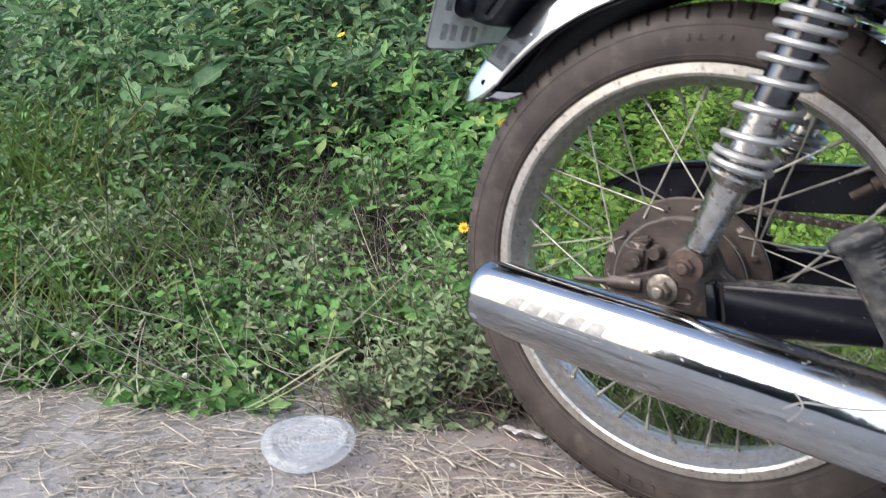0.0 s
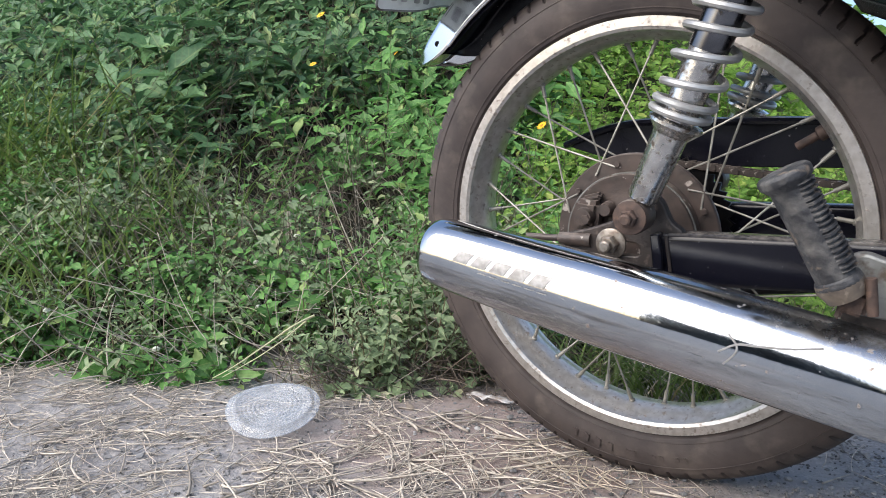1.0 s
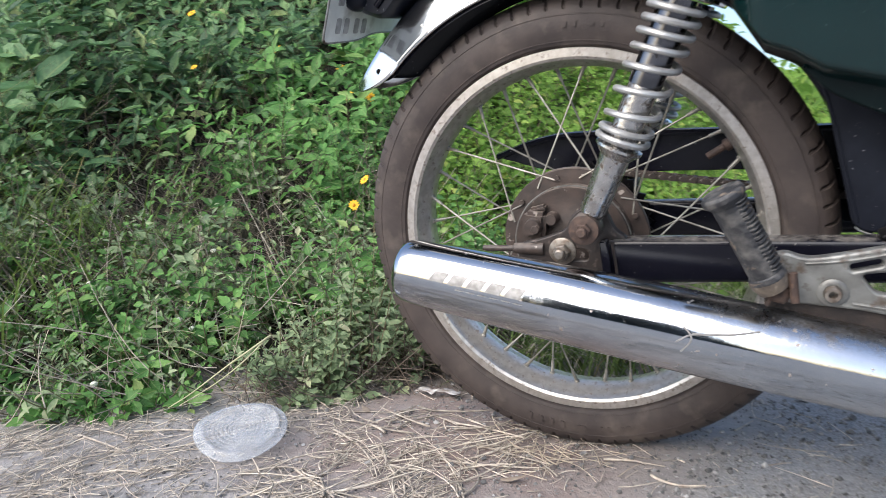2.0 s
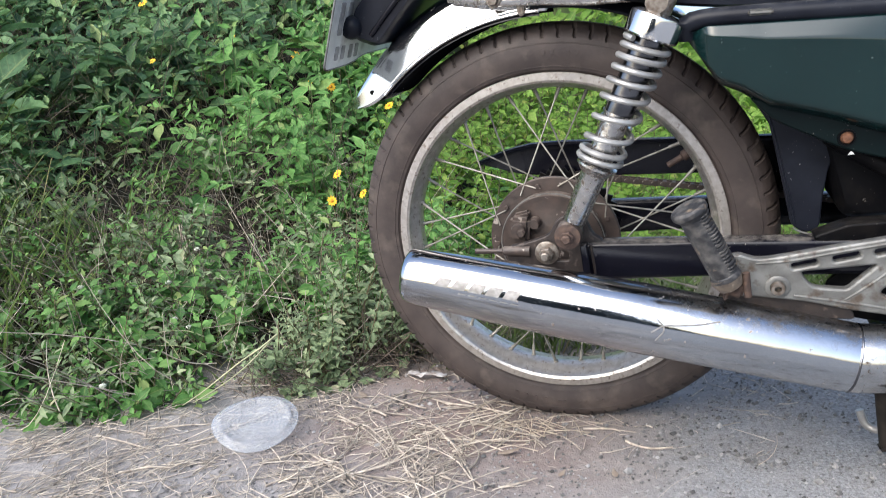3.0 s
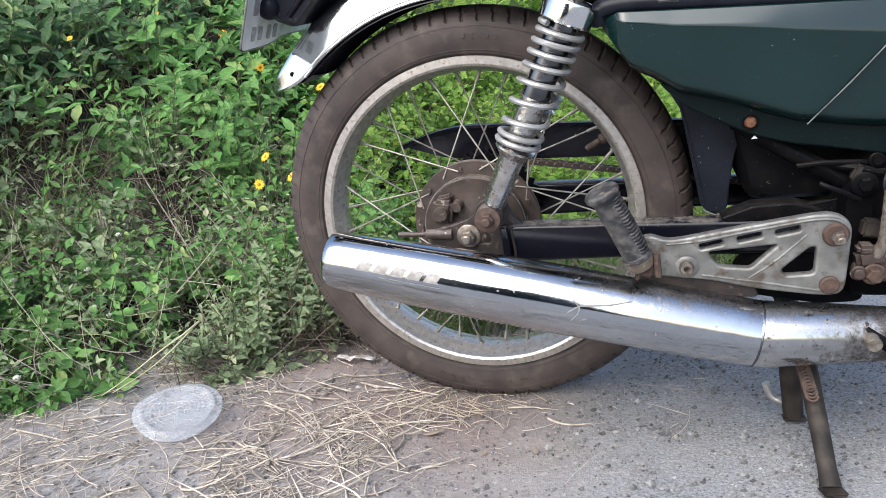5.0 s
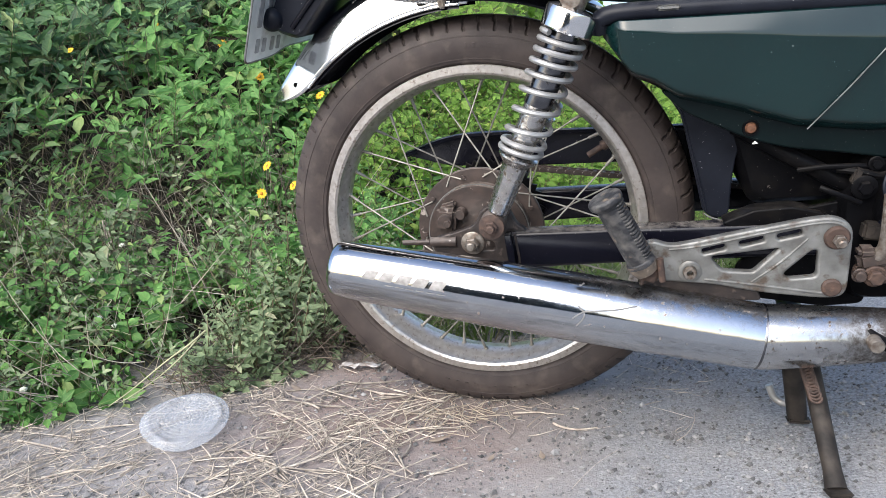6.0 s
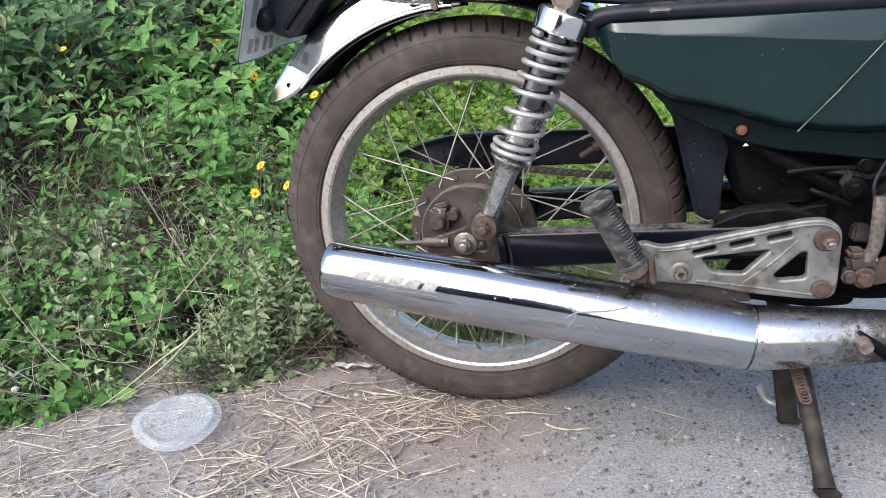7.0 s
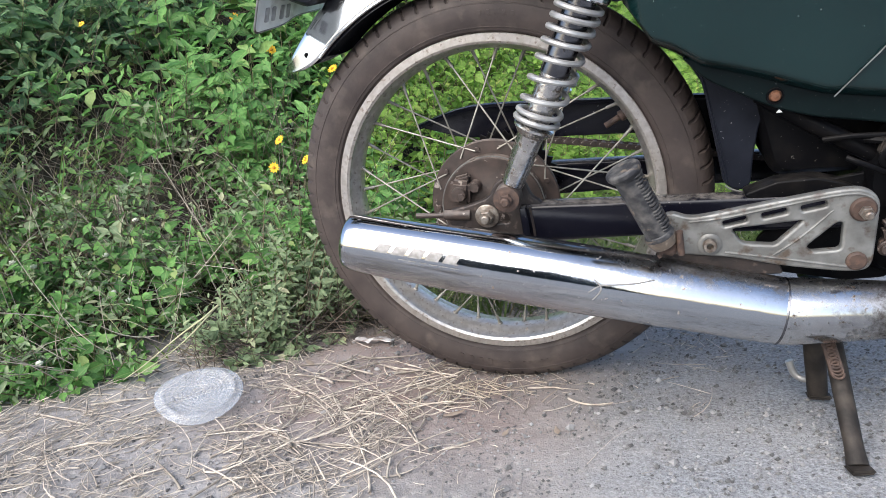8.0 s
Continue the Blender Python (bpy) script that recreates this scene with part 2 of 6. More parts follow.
def rusted(mat, tone, drop, top_at, from_x, all_x):
    """Rust and baked dirt on the exhaust: along its upper side past from_x, and all round past all_x."""
    n, l = mat.node_tree.nodes, mat.node_tree.links
    b = n["Principled BSDF"]
    where = n.new("ShaderNodeTexCoord")
    axes = n.new("ShaderNodeSeparateXYZ")
    l.new(where.outputs["Object"], axes.inputs[0])

    def calc(kind, a, b_=0.0):
        q = n.new("ShaderNodeMath")
        q.operation, q.use_clamp = kind, False
        for i, value in enumerate((a, b_)):
            if isinstance(value, (int, float)):
                q.inputs[i].default_value = value
            else:
                l.new(value, q.inputs[i])
        return q.outputs[0]

    def span(v, a, b_):
        r = n.new("ShaderNodeMapRange")
        l.new(v, r.inputs[0])
        r.inputs[1].default_value, r.inputs[2].default_value = a, b_
        return r.outputs[0]

    grain = n.new("ShaderNodeTexNoise")
    grain.inputs["Scale"].default_value, grain.inputs["Detail"].default_value, grain.inputs["Roughness"].default_value = 70.0, 8.0, 0.75
    l.new(where.outputs["Object"], grain.inputs["Vector"])
    high = calc("ADD", axes.outputs[2], calc("ADD", calc("MULTIPLY", axes.outputs[0], drop), top_at))
    top = calc("ADD", high, calc("MULTIPLY", calc("SUBTRACT", grain.outputs["Fac"], 0.5), 0.06))
    share = calc("MULTIPLY", span(top, 0.028, 0.050), span(axes.outputs[0], *from_x))
    front = calc("ADD", axes.outputs[0], calc("MULTIPLY", calc("SUBTRACT", grain.outputs["Fac"], 0.5), 0.25))
    share = calc("MAXIMUM", share, calc("MULTIPLY", span(front, *all_x), 0.9))
    mix = n.new("ShaderNodeMix")
    mix.data_type = "RGBA"
    l.new(share, mix.inputs[0])
    l.new(b.inputs["Base Color"].links[0].from_socket, mix.inputs[6])
    mix.inputs[7].default_value = (*tone, 1)
    l.new(mix.outputs[2], b.inputs["Base Color"])
    rough = calc("ADD", b.inputs["Roughness"].links[0].from_socket, calc("MULTIPLY", share, 0.42))
    l.new(rough, b.inputs["Roughness"])


rusted(MUFFLER, (0.13, 0.105, 0.085), 0.281, -0.2704, (0.08, 0.26), (0.60, 0.70))
CONE = material("rusty_cone_chrome", (0.58, 0.59, 0.60), 0.14, 1.0, other=(0.46, 0.46, 0.46), scale=40, third=(0.12, 0.085, 0.06), third_scale=150, third_amount=(0.60, 0.70), rough_to=0.5, bare=False)
rusted(CONE, (0.050, 0.038, 0.030), 0.055, -0.188, (0.30, 0.40), (0.415, 0.49))


# ---- building blocks ----
def part(name, mesh, mat, parent=None, label=""):
    """Links a bmesh or mesh as one object under a thing or a part."""
    if isinstance(mesh, bmesh.types.BMesh):
        data = bpy.data.meshes.new(name)
        mesh.to_mesh(data)
        mesh.free()
    else:
        data = mesh
    for one in (mat if isinstance(mat, (list, tuple)) else [mat]):
        data.materials.append(one)
    ob = new(name, data)
    ob.parent = parent
    return tagged(ob, label)


def thing(name, label, category, place=(0, 0, 0), group="", kind=""):
    ob = new(name)
    ob.location = place
    ob.empty_display_size = 0.05
    return tagged(ob, label, category, group, kind)


def smooth(bm, angle=40):
    for f in bm.faces:
        f.smooth = True
    for e in bm.edges:
        if len(e.link_faces) == 2 and e.calc_face_angle(0) > radians(angle):
            e.smooth = False
    return bm


def skin(rows, closed_u=False, closed_v=False, caps=False, bm=None):
    """A surface over rows of points."""
    bm = bm or bmesh.new()
    grid = [[bm.verts.new(p) for p in row] for row in rows]
    nu, nv = len(grid), len(grid[0])
    for i in range(nu if closed_u else nu - 1):
        for j in range(nv if closed_v else nv - 1):
            a, b, c, d = grid[i][j], grid[i][(j + 1) % nv], grid[(i + 1) % nu][(j + 1) % nv], grid[(i + 1) % nu][j]
            bm.faces.new((a, b, c, d))
    if caps:
        bm.faces.new(grid[0][::-1])
        bm.faces.new(grid[-1])
    bmesh.ops.recalc_face_normals(bm, faces=bm.faces)
    return bm


def lathe(profile, steps=64, centre=(0, 0, 0), closed=True, start=0.0, end=360.0, loop=True, bm=None):
    """Turns (radius, y) pairs round an axis along y."""
    n = steps if closed else steps + 1
    rows = []
    for i in range(n):
        a = radians(start + (end - start) * i / steps)
        rows.append([(centre[0] + r * math.cos(a), centre[1] + y, centre[2] + r * math.sin(a)) for r, y in profile])
    return skin(rows, closed, loop, bm=bm)


def tube(points, radius, sides=10, bm=None, flat=1.0, caps=True):
    """A round bar along points; radius is one number or one for each point."""
    pts = [Vector(p) for p in points]
    radii = radius if isinstance(radius, (list, tuple)) else [radius] * len(pts)
    rows, up = [], None
    for i, p in enumerate(pts):
        along = (pts[min(i + 1, len(pts) - 1)] - pts[max(i - 1, 0)]).normalized()
        if up is None:
            up = Vector((0, 1, 0)) if abs(along.y) < 0.8 else Vector((0, 0, 1))
        side = along.cross(up).normalized()
        up = side.cross(along).normalized()
        rows.append([p + radii[i] * (math.cos(2 * math.pi * k / sides) * side + flat * math.sin(2 * math.pi * k / sides) * up) for k in range(sides)])
    return skin(rows, False, True, caps, bm)


def curve_points(knots, steps=8):
    """A smooth line through the knots."""
    k = [Vector(p) for p in knots]
    out = []
    for i in range(len(k) - 1):
        p0, p1, p2, p3 = k[max(i - 1, 0)], k[i], k[i + 1], k[min(i + 2, len(k) - 1)]
        for s in range(steps):
            t = s / steps
            out.append(0.5 * (2 * p1 + (p2 - p0) * t + (2 * p0 - 5 * p1 + 4 * p2 - p3) * t * t + (3 * p1 - p0 - 3 * p2 + p3) * t ** 3))
    return out + [k[-1]]


def rounded(corners, radius, steps=4):
    """Corner points of an outline with each corner rounded off."""
    out, n = [], len(corners)
    for i in range(n):
        p, a, b = Vector(corners[i]), Vector(corners[i - 1]), Vector(corners[(i + 1) % n])
        r = radius[i] if isinstance(radius, (list, tuple)) else radius
        s, e = p + (a - p).normalized() * min(r, (a - p).length * 0.48), p + (b - p).normalized() * min(r, (b - p).length * 0.48)
        for k in range(steps + 1):
            t = k / steps
            out.append((1 - t) ** 2 * s + 2 * t * (1 - t) * p + t * t * e)
    return out


def sheet_metal(name, outlines, y, thick, edge=0.001):
    """A plate cut to outlines in x and z (holes within the first), with rounded edges, standing across y."""
    data = bpy.data.curves.new(name, "CURVE")
    data.dimensions, data.fill_mode, data.extrude, data.bevel_depth, data.bevel_resolution = "2D", "BOTH", thick / 2 - edge, edge, 2
    data.offset = -edge
    for line in outlines:
        s = data.splines.new("POLY")
        s.points.add(len(line) - 1)
        for q, p in zip(s.points, line):
            q.co = (p[0], p[1], 0, 1)
        s.use_cyclic_u = True
    ob = bpy.data.objects.new(name, data)
    mesh = bpy.data.meshes.new_from_object(ob)
    bpy.data.objects.remove(ob)
    mesh.transform(Matrix(((1, 0, 0, 0), (0, 0, -1, y), (0, 1, 0, 0), (0, 0, 0, 1))))
    mesh.materials.clear()
    return mesh


def bolt_head(centre, radius, height, sides=6, washer=0.0, stud=0.0):
    """A nut or bolt facing the near side, with an optional washer and stud."""
    x, y, z = centre
    bm = bmesh.new()
    if washer:
        lathe([(0.0001, 0.0), (washer, 0.0), (washer, -0.0022), (washer * 0.9, -0.003), (0.0001, -0.003)], 20, centre, loop=False, bm=bm)
    lathe([(0.0001, -0.002), (radius, -0.002), (radius, -height * 0.85), (radius * 0.86, -height), (0.0001, -height)], sides, centre, loop=False, bm=bm)
    if stud:
        lathe([(0.0001, -height), (stud, -height), (stud, -height * 1.6), (stud * 0.7, -height * 1.75), (0.0001, -height * 1.75)], 12, centre, loop=False, bm=bm)
    bmesh.ops.recalc_face_normals(bm, faces=bm.faces)
    return smooth(bm, 30)


# ---- ground ----
def step(a, b, v):
    t = min(max((v - a) / (b - a), 0.0), 1.0)
    return t * t * (3 - 2 * t)


EDGE = [(-30.0, -9.0), (-2.4, -0.95), (-1.47, -0.50), (-1.12, -0.36), (-0.97, -0.286), (-0.82, -0.206), (-0.65, -0.10), (-0.51, 0.0), (-0.425, 0.09), (-0.366, 0.19), (-0.306, 0.235), (-0.176, 0.298), (-0.027, 0.371), (0.185, 0.557), (0.453, 0.792), (0.846, 1.016), (2.43, 1.92), (30.0, 15.0)]


def edge_at(x):
    for (x0, y0), (x1, y1) in zip(EDGE, EDGE[1:]):
        if x <= x1:
            return y0 + (y1 - y0) * (max(x, x0) - x0) / (x1 - x0)
    return EDGE[-1][1]


def bank_share(x, y):
    """How much of the bank stands at x: all of it behind the verge, none on the open side."""
    return 1 - step(-1.7, 0.45, x)


def hollow(x, d):
    """Bare pockets in the growth on the bank, as a share from none to all."""
    share = 0.0
    for at, back, wide, deep, most in ((-0.86, 0.62, 0.17, 0.19, 0.95), (-1.22, 0.76, 0.17, 0.20, 0.95), (-1.75, 1.7, 0.26, 0.40, 0.85), (-1.12, 1.35, 0.14, 0.20, 0.75), (-1.42, 1.05, 0.16, 0.22, 0.9), (-1.5, 2.1, 0.18, 0.25, 0.7), (-0.80, 1.9, 0.15, 0.25, 0.6)):
        share += most * math.exp(-((x - at) / wide) ** 2 - ((d - back) / deep) ** 2)
    return min(1.0, share)


def ground_height(x, y):
    d = y - edge_at(x)
    h = -0.003 + 0.004 * noise.noise((x * 6, y * 6, 0)) + 0.002 * noise.noise((x * 23, y * 23, 5)) if abs(x) < 4 and abs(y) < 4 else 0.0
    if d > 0.12:
        rise = min(0.46 * (d - 0.12), 2.6)
        h -= 0.10 * hollow(x, d)
        h += bank_share(x, y) * rise * (1 - 0.5 * step(4.5, 12, d)) + 0.03 * step(0.1, 0.4, d)
        h += (1 - bank_share(x, y)) * min(0.15 * max(0.0, d - 2.0), 1.3)
    # the wheel stands in a shallow dip
    h -= 0.0075 * math.exp(-(x / 0.22) ** 2 - (y / 0.20) ** 2)
    if y < -0.6:
        h -= 0.012 * step(0.6, 2.0, -y)
    return h


def spaced(fine, coarse):
    """Grid lines close together near the subject and wide apart towards the horizon."""
    line = list(np.arange(fine[0], fine[1] + 1e-6, fine[2]))
    gap, v = fine[2], fine[1]
    while v < coarse:
        gap *= 1.35
        v += gap
        line.append(v)
    gap, v = fine[2], fine[0]
    while v > -coarse:
        gap *= 1.35
        v -= gap
        line.insert(0, v)
    return line


GROUND = bpy.data.materials.new("verge_soil_asphalt_and_shaded_bank")
GROUND.use_nodes = True


def ground_nodes():
    n, l = GROUND.node_tree.nodes, GROUND.node_tree.links
    b = n["Principled BSDF"]
    where = n.new("ShaderNodeTexCoord")
    parts_of = n.new("ShaderNodeSeparateXYZ")
    l.new(where.outputs["Object"], parts_of.inputs[0])

    def tex(scale, detail=6.0, rough=0.6):
        t = n.new("ShaderNodeTexNoise")
        t.inputs["Scale"].default_value, t.inputs["Detail"].default_value, t.inputs["Roughness"].default_value = scale, detail, rough
        l.new(where.outputs["Object"], t.inputs["Vector"])
        return t.outputs["Fac"]

    def span(v, a, b_, c=0.0, d=1.0):
        r = n.new("ShaderNodeMapRange")
        l.new(v, r.inputs[0])
        for i, q in enumerate((a, b_, c, d)):
            r.inputs[i + 1].default_value = q
        return r.outputs[0]

    def ramp(v, stops):
        r = n.new("ShaderNodeValToRGB")
        while len(r.color_ramp.elements) < len(stops):
            r.color_ramp.elements.new(0.5)
        for e, (p, c) in zip(r.color_ramp.elements, stops):
            e.position, e.color = p, (*c, 1)
        l.new(v, r.inputs[0])
        return r.outputs[0]

    def mix(f, a, b_):
        m = n.new("ShaderNodeMix")
        m.data_type = "RGBA"
        l.new(f, m.inputs[0])
        l.new(a, m.inputs[6])
        l.new(b_, m.inputs[7])
        return m.outputs[2]

    def calc(kind, a, b_):
        m = n.new("ShaderNodeMath")
        m.operation = kind
        for i, q in enumerate((a, b_)):
            if isinstance(q, (int, float)):
                m.inputs[i].default_value = q
            else:
                l.new(q, m.inputs[i])
        return m.outputs[0]

    soil = ramp(tex(7.0, 8.0), [(0.25, (0.195, 0.178, 0.168)), (0.5, (0.295, 0.278, 0.268)), (0.75, (0.40, 0.385, 0.375))])
    soil = mix(span(tex(120.0, 4.0), 0.45, 0.7), soil, ramp(tex(60.0), [(0.3, (0.18, 0.155, 0.14)), (0.7, (0.46, 0.43, 0.40))]))
    red = n.new("ShaderNodeRGB")
    red.outputs[0].default_value = (0.255, 0.194, 0.172, 1)
    # a trodden reddish patch beside the wheel
    patch = calc("MULTIPLY", span(calc("ABSOLUTE", calc("ADD", parts_of.outputs[0], 0.19), 0.0), 0.36, 0.16), span(calc("ABSOLUTE", calc("ADD", parts_of.outputs[1], 0.05), 0.0), 0.36, 0.14))
    soil = mix(calc("MULTIPLY", calc("MAXIMUM", patch, span(tex(2.2, 3.0), 0.54, 0.68, 0.0, 0.25)), span(tex(16.0, 6.0), 0.25, 0.6, 0.35, 0.9)), soil, red.outputs[0])
    road = ramp(tex(230.0, 3.0, 0.7), [(0.34, (0.142, 0.143, 0.147)), (0.5, (0.262, 0.264, 0.270)), (0.68, (0.385, 0.386, 0.390))])
    road = mix(span(tex(5.0, 7.0), 0.45, 0.70, 0.0, 0.45), road, soil)
    # the road surface starts to the front of the wheel and nearer the middle of the road
    wander = calc("MULTIPLY", calc("SUBTRACT", tex(4.0, 6.0), 0.5), 0.45)
    east = span(calc("ADD", calc("ADD", parts_of.outputs[0], calc("MULTIPLY", parts_of.outputs[1], -0.1)), wander), 0.10, 0.24)
    south = span(calc("SUBTRACT", wander, parts_of.outputs[1]), 0.70, 1.08)
    paved = calc("MAXIMUM", east, south)
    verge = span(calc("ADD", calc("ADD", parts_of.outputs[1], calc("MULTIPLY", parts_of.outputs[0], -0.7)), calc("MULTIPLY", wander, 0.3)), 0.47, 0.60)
    surface = mix(paved, soil, road)
    # bank soil is near-black: the shade deep among the weeds is put into its colour
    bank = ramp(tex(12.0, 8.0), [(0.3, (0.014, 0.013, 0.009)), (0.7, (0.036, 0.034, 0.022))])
    field = ramp(tex(0.7, 8.0), [(0.3, (0.10, 0.15, 0.04)), (0.7, (0.24, 0.26, 0.10))])
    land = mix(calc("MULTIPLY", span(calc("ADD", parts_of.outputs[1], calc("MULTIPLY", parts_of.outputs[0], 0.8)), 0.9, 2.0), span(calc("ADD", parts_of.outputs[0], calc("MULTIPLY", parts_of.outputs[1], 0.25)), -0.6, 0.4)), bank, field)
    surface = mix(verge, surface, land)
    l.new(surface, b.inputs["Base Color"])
    b.inputs["Roughness"].default_value = 0.9
    b.inputs["Specular IOR Level"].default_value = 0.25
    bump = n.new("ShaderNodeBump")
    bump.inputs["Strength"].default_value, bump.inputs["Distance"].default_value = 0.7, 0.0030
    l.new(calc("ADD", tex(420.0, 2.0, 0.5), calc("MULTIPLY", tex(85.0, 4.0, 0.6), 1.8)), bump.inputs["Height"])
    l.new(bump.outputs[0], b.inputs["Normal"])


ground_nodes()
xs, ys = spaced((-2.2, 1.4, 0.03), 900), spaced((-1.2, 2.4, 0.03), 900)
bm = skin([[(x, y, ground_height(x, y)) for x in xs] for y in ys])
for f in bm.faces:
    f.smooth = True
    if f.normal.z < 0:
        f.normal_flip()
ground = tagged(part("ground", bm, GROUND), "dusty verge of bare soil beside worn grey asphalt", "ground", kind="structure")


# ---- the motorcycle, seen from its exhaust side; its rear axle lies over the origin ----
bike = thing("motorcycle", "old dark green motorcycle with chrome muffler and spoked wheel", "motorcycle")
# parked leaning away from the road, nose a little up
bike.matrix_world = pose(-0.0001, -0.0002, 0.0014, 8.755, -5.454, 0)
AXLE = (0.0, 0.0, 0.30)


def block(centre, size, bevel=0.002, turn=(0, 0, 0), bm=None):
    """A box with worn edges."""
    own = bmesh.new()
    bmesh.ops.create_cube(own, size=1.0)
    bmesh.ops.scale(own, vec=size, verts=own.verts)
    bmesh.ops.bevel(own, geom=own.edges[:], offset=bevel, segments=2, affect="EDGES")
    own.transform(pose(*centre, *turn))
    if bm is None:
        return smooth(own, 50)
    temp = bpy.data.meshes.new("temp")
    own.to_mesh(temp)
    own.free()
    bm.from_mesh(temp)
    bpy.data.meshes.remove(temp)
    return bm


# rear wheel: the rim carries tyre, hub and spokes
RIM_LINE = [(0.2455, -0.0335), (0.2450, -0.0362), (0.2345, -0.0370), (0.2310, -0.0345), (0.2300, -0.0270), (0.2265, -0.0200), (0.2220, -0.0110), (0.2208, 0.0)]
RIM_LINE = RIM_LINE + [(r, -y) for r, y in RIM_LINE[-2::-1]] + [(0.240, 0.030), (0.228, 0.0), (0.240, -0.030)]
wheel = part("rear_wheel", smooth(lathe(RIM_LINE, 144, AXLE), 35), RIM, bike, "spoked wheel with a stained aluminium rim")


def tyre_mesh():
    """Rounded road tyre: shoulder notches, slanting grooves and a centre rib."""
    line = [(0.2425, -0.0290), (0.2452, -0.0325), (0.2468, -0.0335), (0.2485, -0.0370), (0.2520, -0.0385), (0.2524, -0.0393), (0.2532, -0.0395), (0.2536, -0.0390), (0.2600, -0.0410), (0.2690, -0.0425), (0.2780, -0.0418), (0.2806, -0.0412), (0.2810, -0.0419), (0.2819, -0.0416), (0.2823, -0.0407), (0.2870, -0.0392), (0.2885, -0.0386),
            (0.2935, -0.0350), (0.2975, -0.0300), (0.3008, -0.0240), (0.3030, -0.0180), (0.3043, -0.0125), (0.3048, -0.0100), (0.3051, -0.0075), (0.3053, -0.0035)]
    line = [(0.2425 + (r - 0.2425) * 1.088, y) for r, y in line]
    line = line + [(r, -y) for r, y in line[::-1]]
    steps, count = 1344, 84
    rows = []
    for i in range(steps):
        a = 2 * math.pi * i / steps
        row = []
        for r, y in line:
            side = 0.0 if y < 0 else 0.5
            phase = (count * i / steps + side + abs(y) * 11) % 1.0
            if 0.017 < abs(y) < 0.0422 and r > 0.2915 and phase < 0.14:
                r -= 0.0042 if abs(y) > 0.022 else 0.0022
            if 0.009 < abs(y) < 0.011:
                r -= 0.003
            r -= 0.0006 * noise.noise((math.cos(a) * 3, y * 30, math.sin(a) * 3))
            x = AXLE[0] + r * math.cos(a)
            row.append((x, y, max(AXLE[2] + r * math.sin(a), -0.0115 - 0.0966 * x - 0.154 * y)))
        rows.append(row)
    return smooth(skin(rows, True, False), 32)


tyre = part("tyre", tyre_mesh(), RUBBER, wheel, "dusty worn black rubber tyre")


def sidewall_mark(at, wide, tall, r=0.2727):
    """A raised bar of moulded rubber on the near side wall, turned with the tyre."""
    rows = []
    for k in range(4):
        a = radians(at + wide * (k / 3 - 0.5))
        rows.append([(AXLE[0] + q * math.cos(a), y, AXLE[2] + q * math.sin(a)) for q, y in ((r - tall / 2, -0.0416), (r - tall / 2, -0.0442), (r + tall / 2, -0.0440), (r + tall / 2, -0.0412))])
    return skin(rows, False, False)


for at, wide, tall in ((-112, 1.4, 0.010), (-108.6, 1.4, 0.010), (-105.2, 1.4, 0.010), (-101.8, 1.4, 0.010), (-96, 2.6, 0.006), (-90, 1.0, 0.005), (-88, 1.0, 0.005), (-84, 1.0, 0.005), (-82, 1.0, 0.005), (84, 0.8, 0.006), (81.5, 0.8, 0.006), (77, 0.8, 0.005), (74.5, 0.8, 0.005)):
    part("tyre_mark", sidewall_mark(at, wide, tall), RUBBER, wheel)

hub_line = [(0.020, -0.036), (0.0955, -0.036), (0.0970, -0.034), (0.0970, -0.030), (0.0940, -0.028), (0.0800, -0.026), (0.0760, 0.030), (0.062, 0.036), (0.062, 0.043), (0.030, 0.046), (0.020, 0.046)]
hub = part("hub", smooth(lathe(hub_line, 64, AXLE), 35), HUB, wheel, "brown rust-stained drum hub")
sprocket_line = []
for i in range(84):
    r = 0.088 if i % 2 else 0.081
    a = 2 * math.pi * i / 84
    sprocket_line.append((r * math.cos(a), AXLE[2] + r * math.sin(a)))
part("sprocket", sheet_metal("sprocket", [sprocket_line], 0.062, 0.006), DARK, wheel, "oily dark sprocket")


def spoke_mesh(hole, nipple, near):
    """One spoke with its bent head in the hub flange and its nipple at the rim."""
    y = -0.0385 if near else 0.044
    r = 0.084 if near else 0.056
    a, b = radians(hole), radians(nipple)
    head = Vector((r * math.cos(a), y + (0.008 if near else -0.008), 0.30 + r * math.sin(a)))
    bend = Vector((r * math.cos(a), y, 0.30 + r * math.sin(a)))
    end = Vector((0.222 * math.cos(b), -0.004 if near else 0.004, 0.30 + 0.222 * math.sin(b)))
    bm = tube([head, bend, end], 0.00125, 6)
    way = (end - bend).normalized()
    tube([end - way * 0.018, end - way * 0.003, end - way * 0.002, end + way * 0.004], [0.0024, 0.0026, 0.0042, 0.0042], 8, bm)
    return smooth(bm, 50)


for k in range(9):
    part("spoke", spoke_mesh(157.3 + 40 * k, 120.5 + 40 * k, True), SPOKE, wheel)
    part("spoke", spoke_mesh(99.3 + 40 * k, 140.5 + 40 * k, True), SPOKE, wheel)
    part("spoke", spoke_mesh(150.5 + 47 + 40 * k, 150.5 + 40 * k, False), SPOKE, wheel)
    part("spoke", spoke_mesh(130.5 - 47 + 40 * k, 130.5 + 40 * k, False), SPOKE, wheel)
a = radians(26)
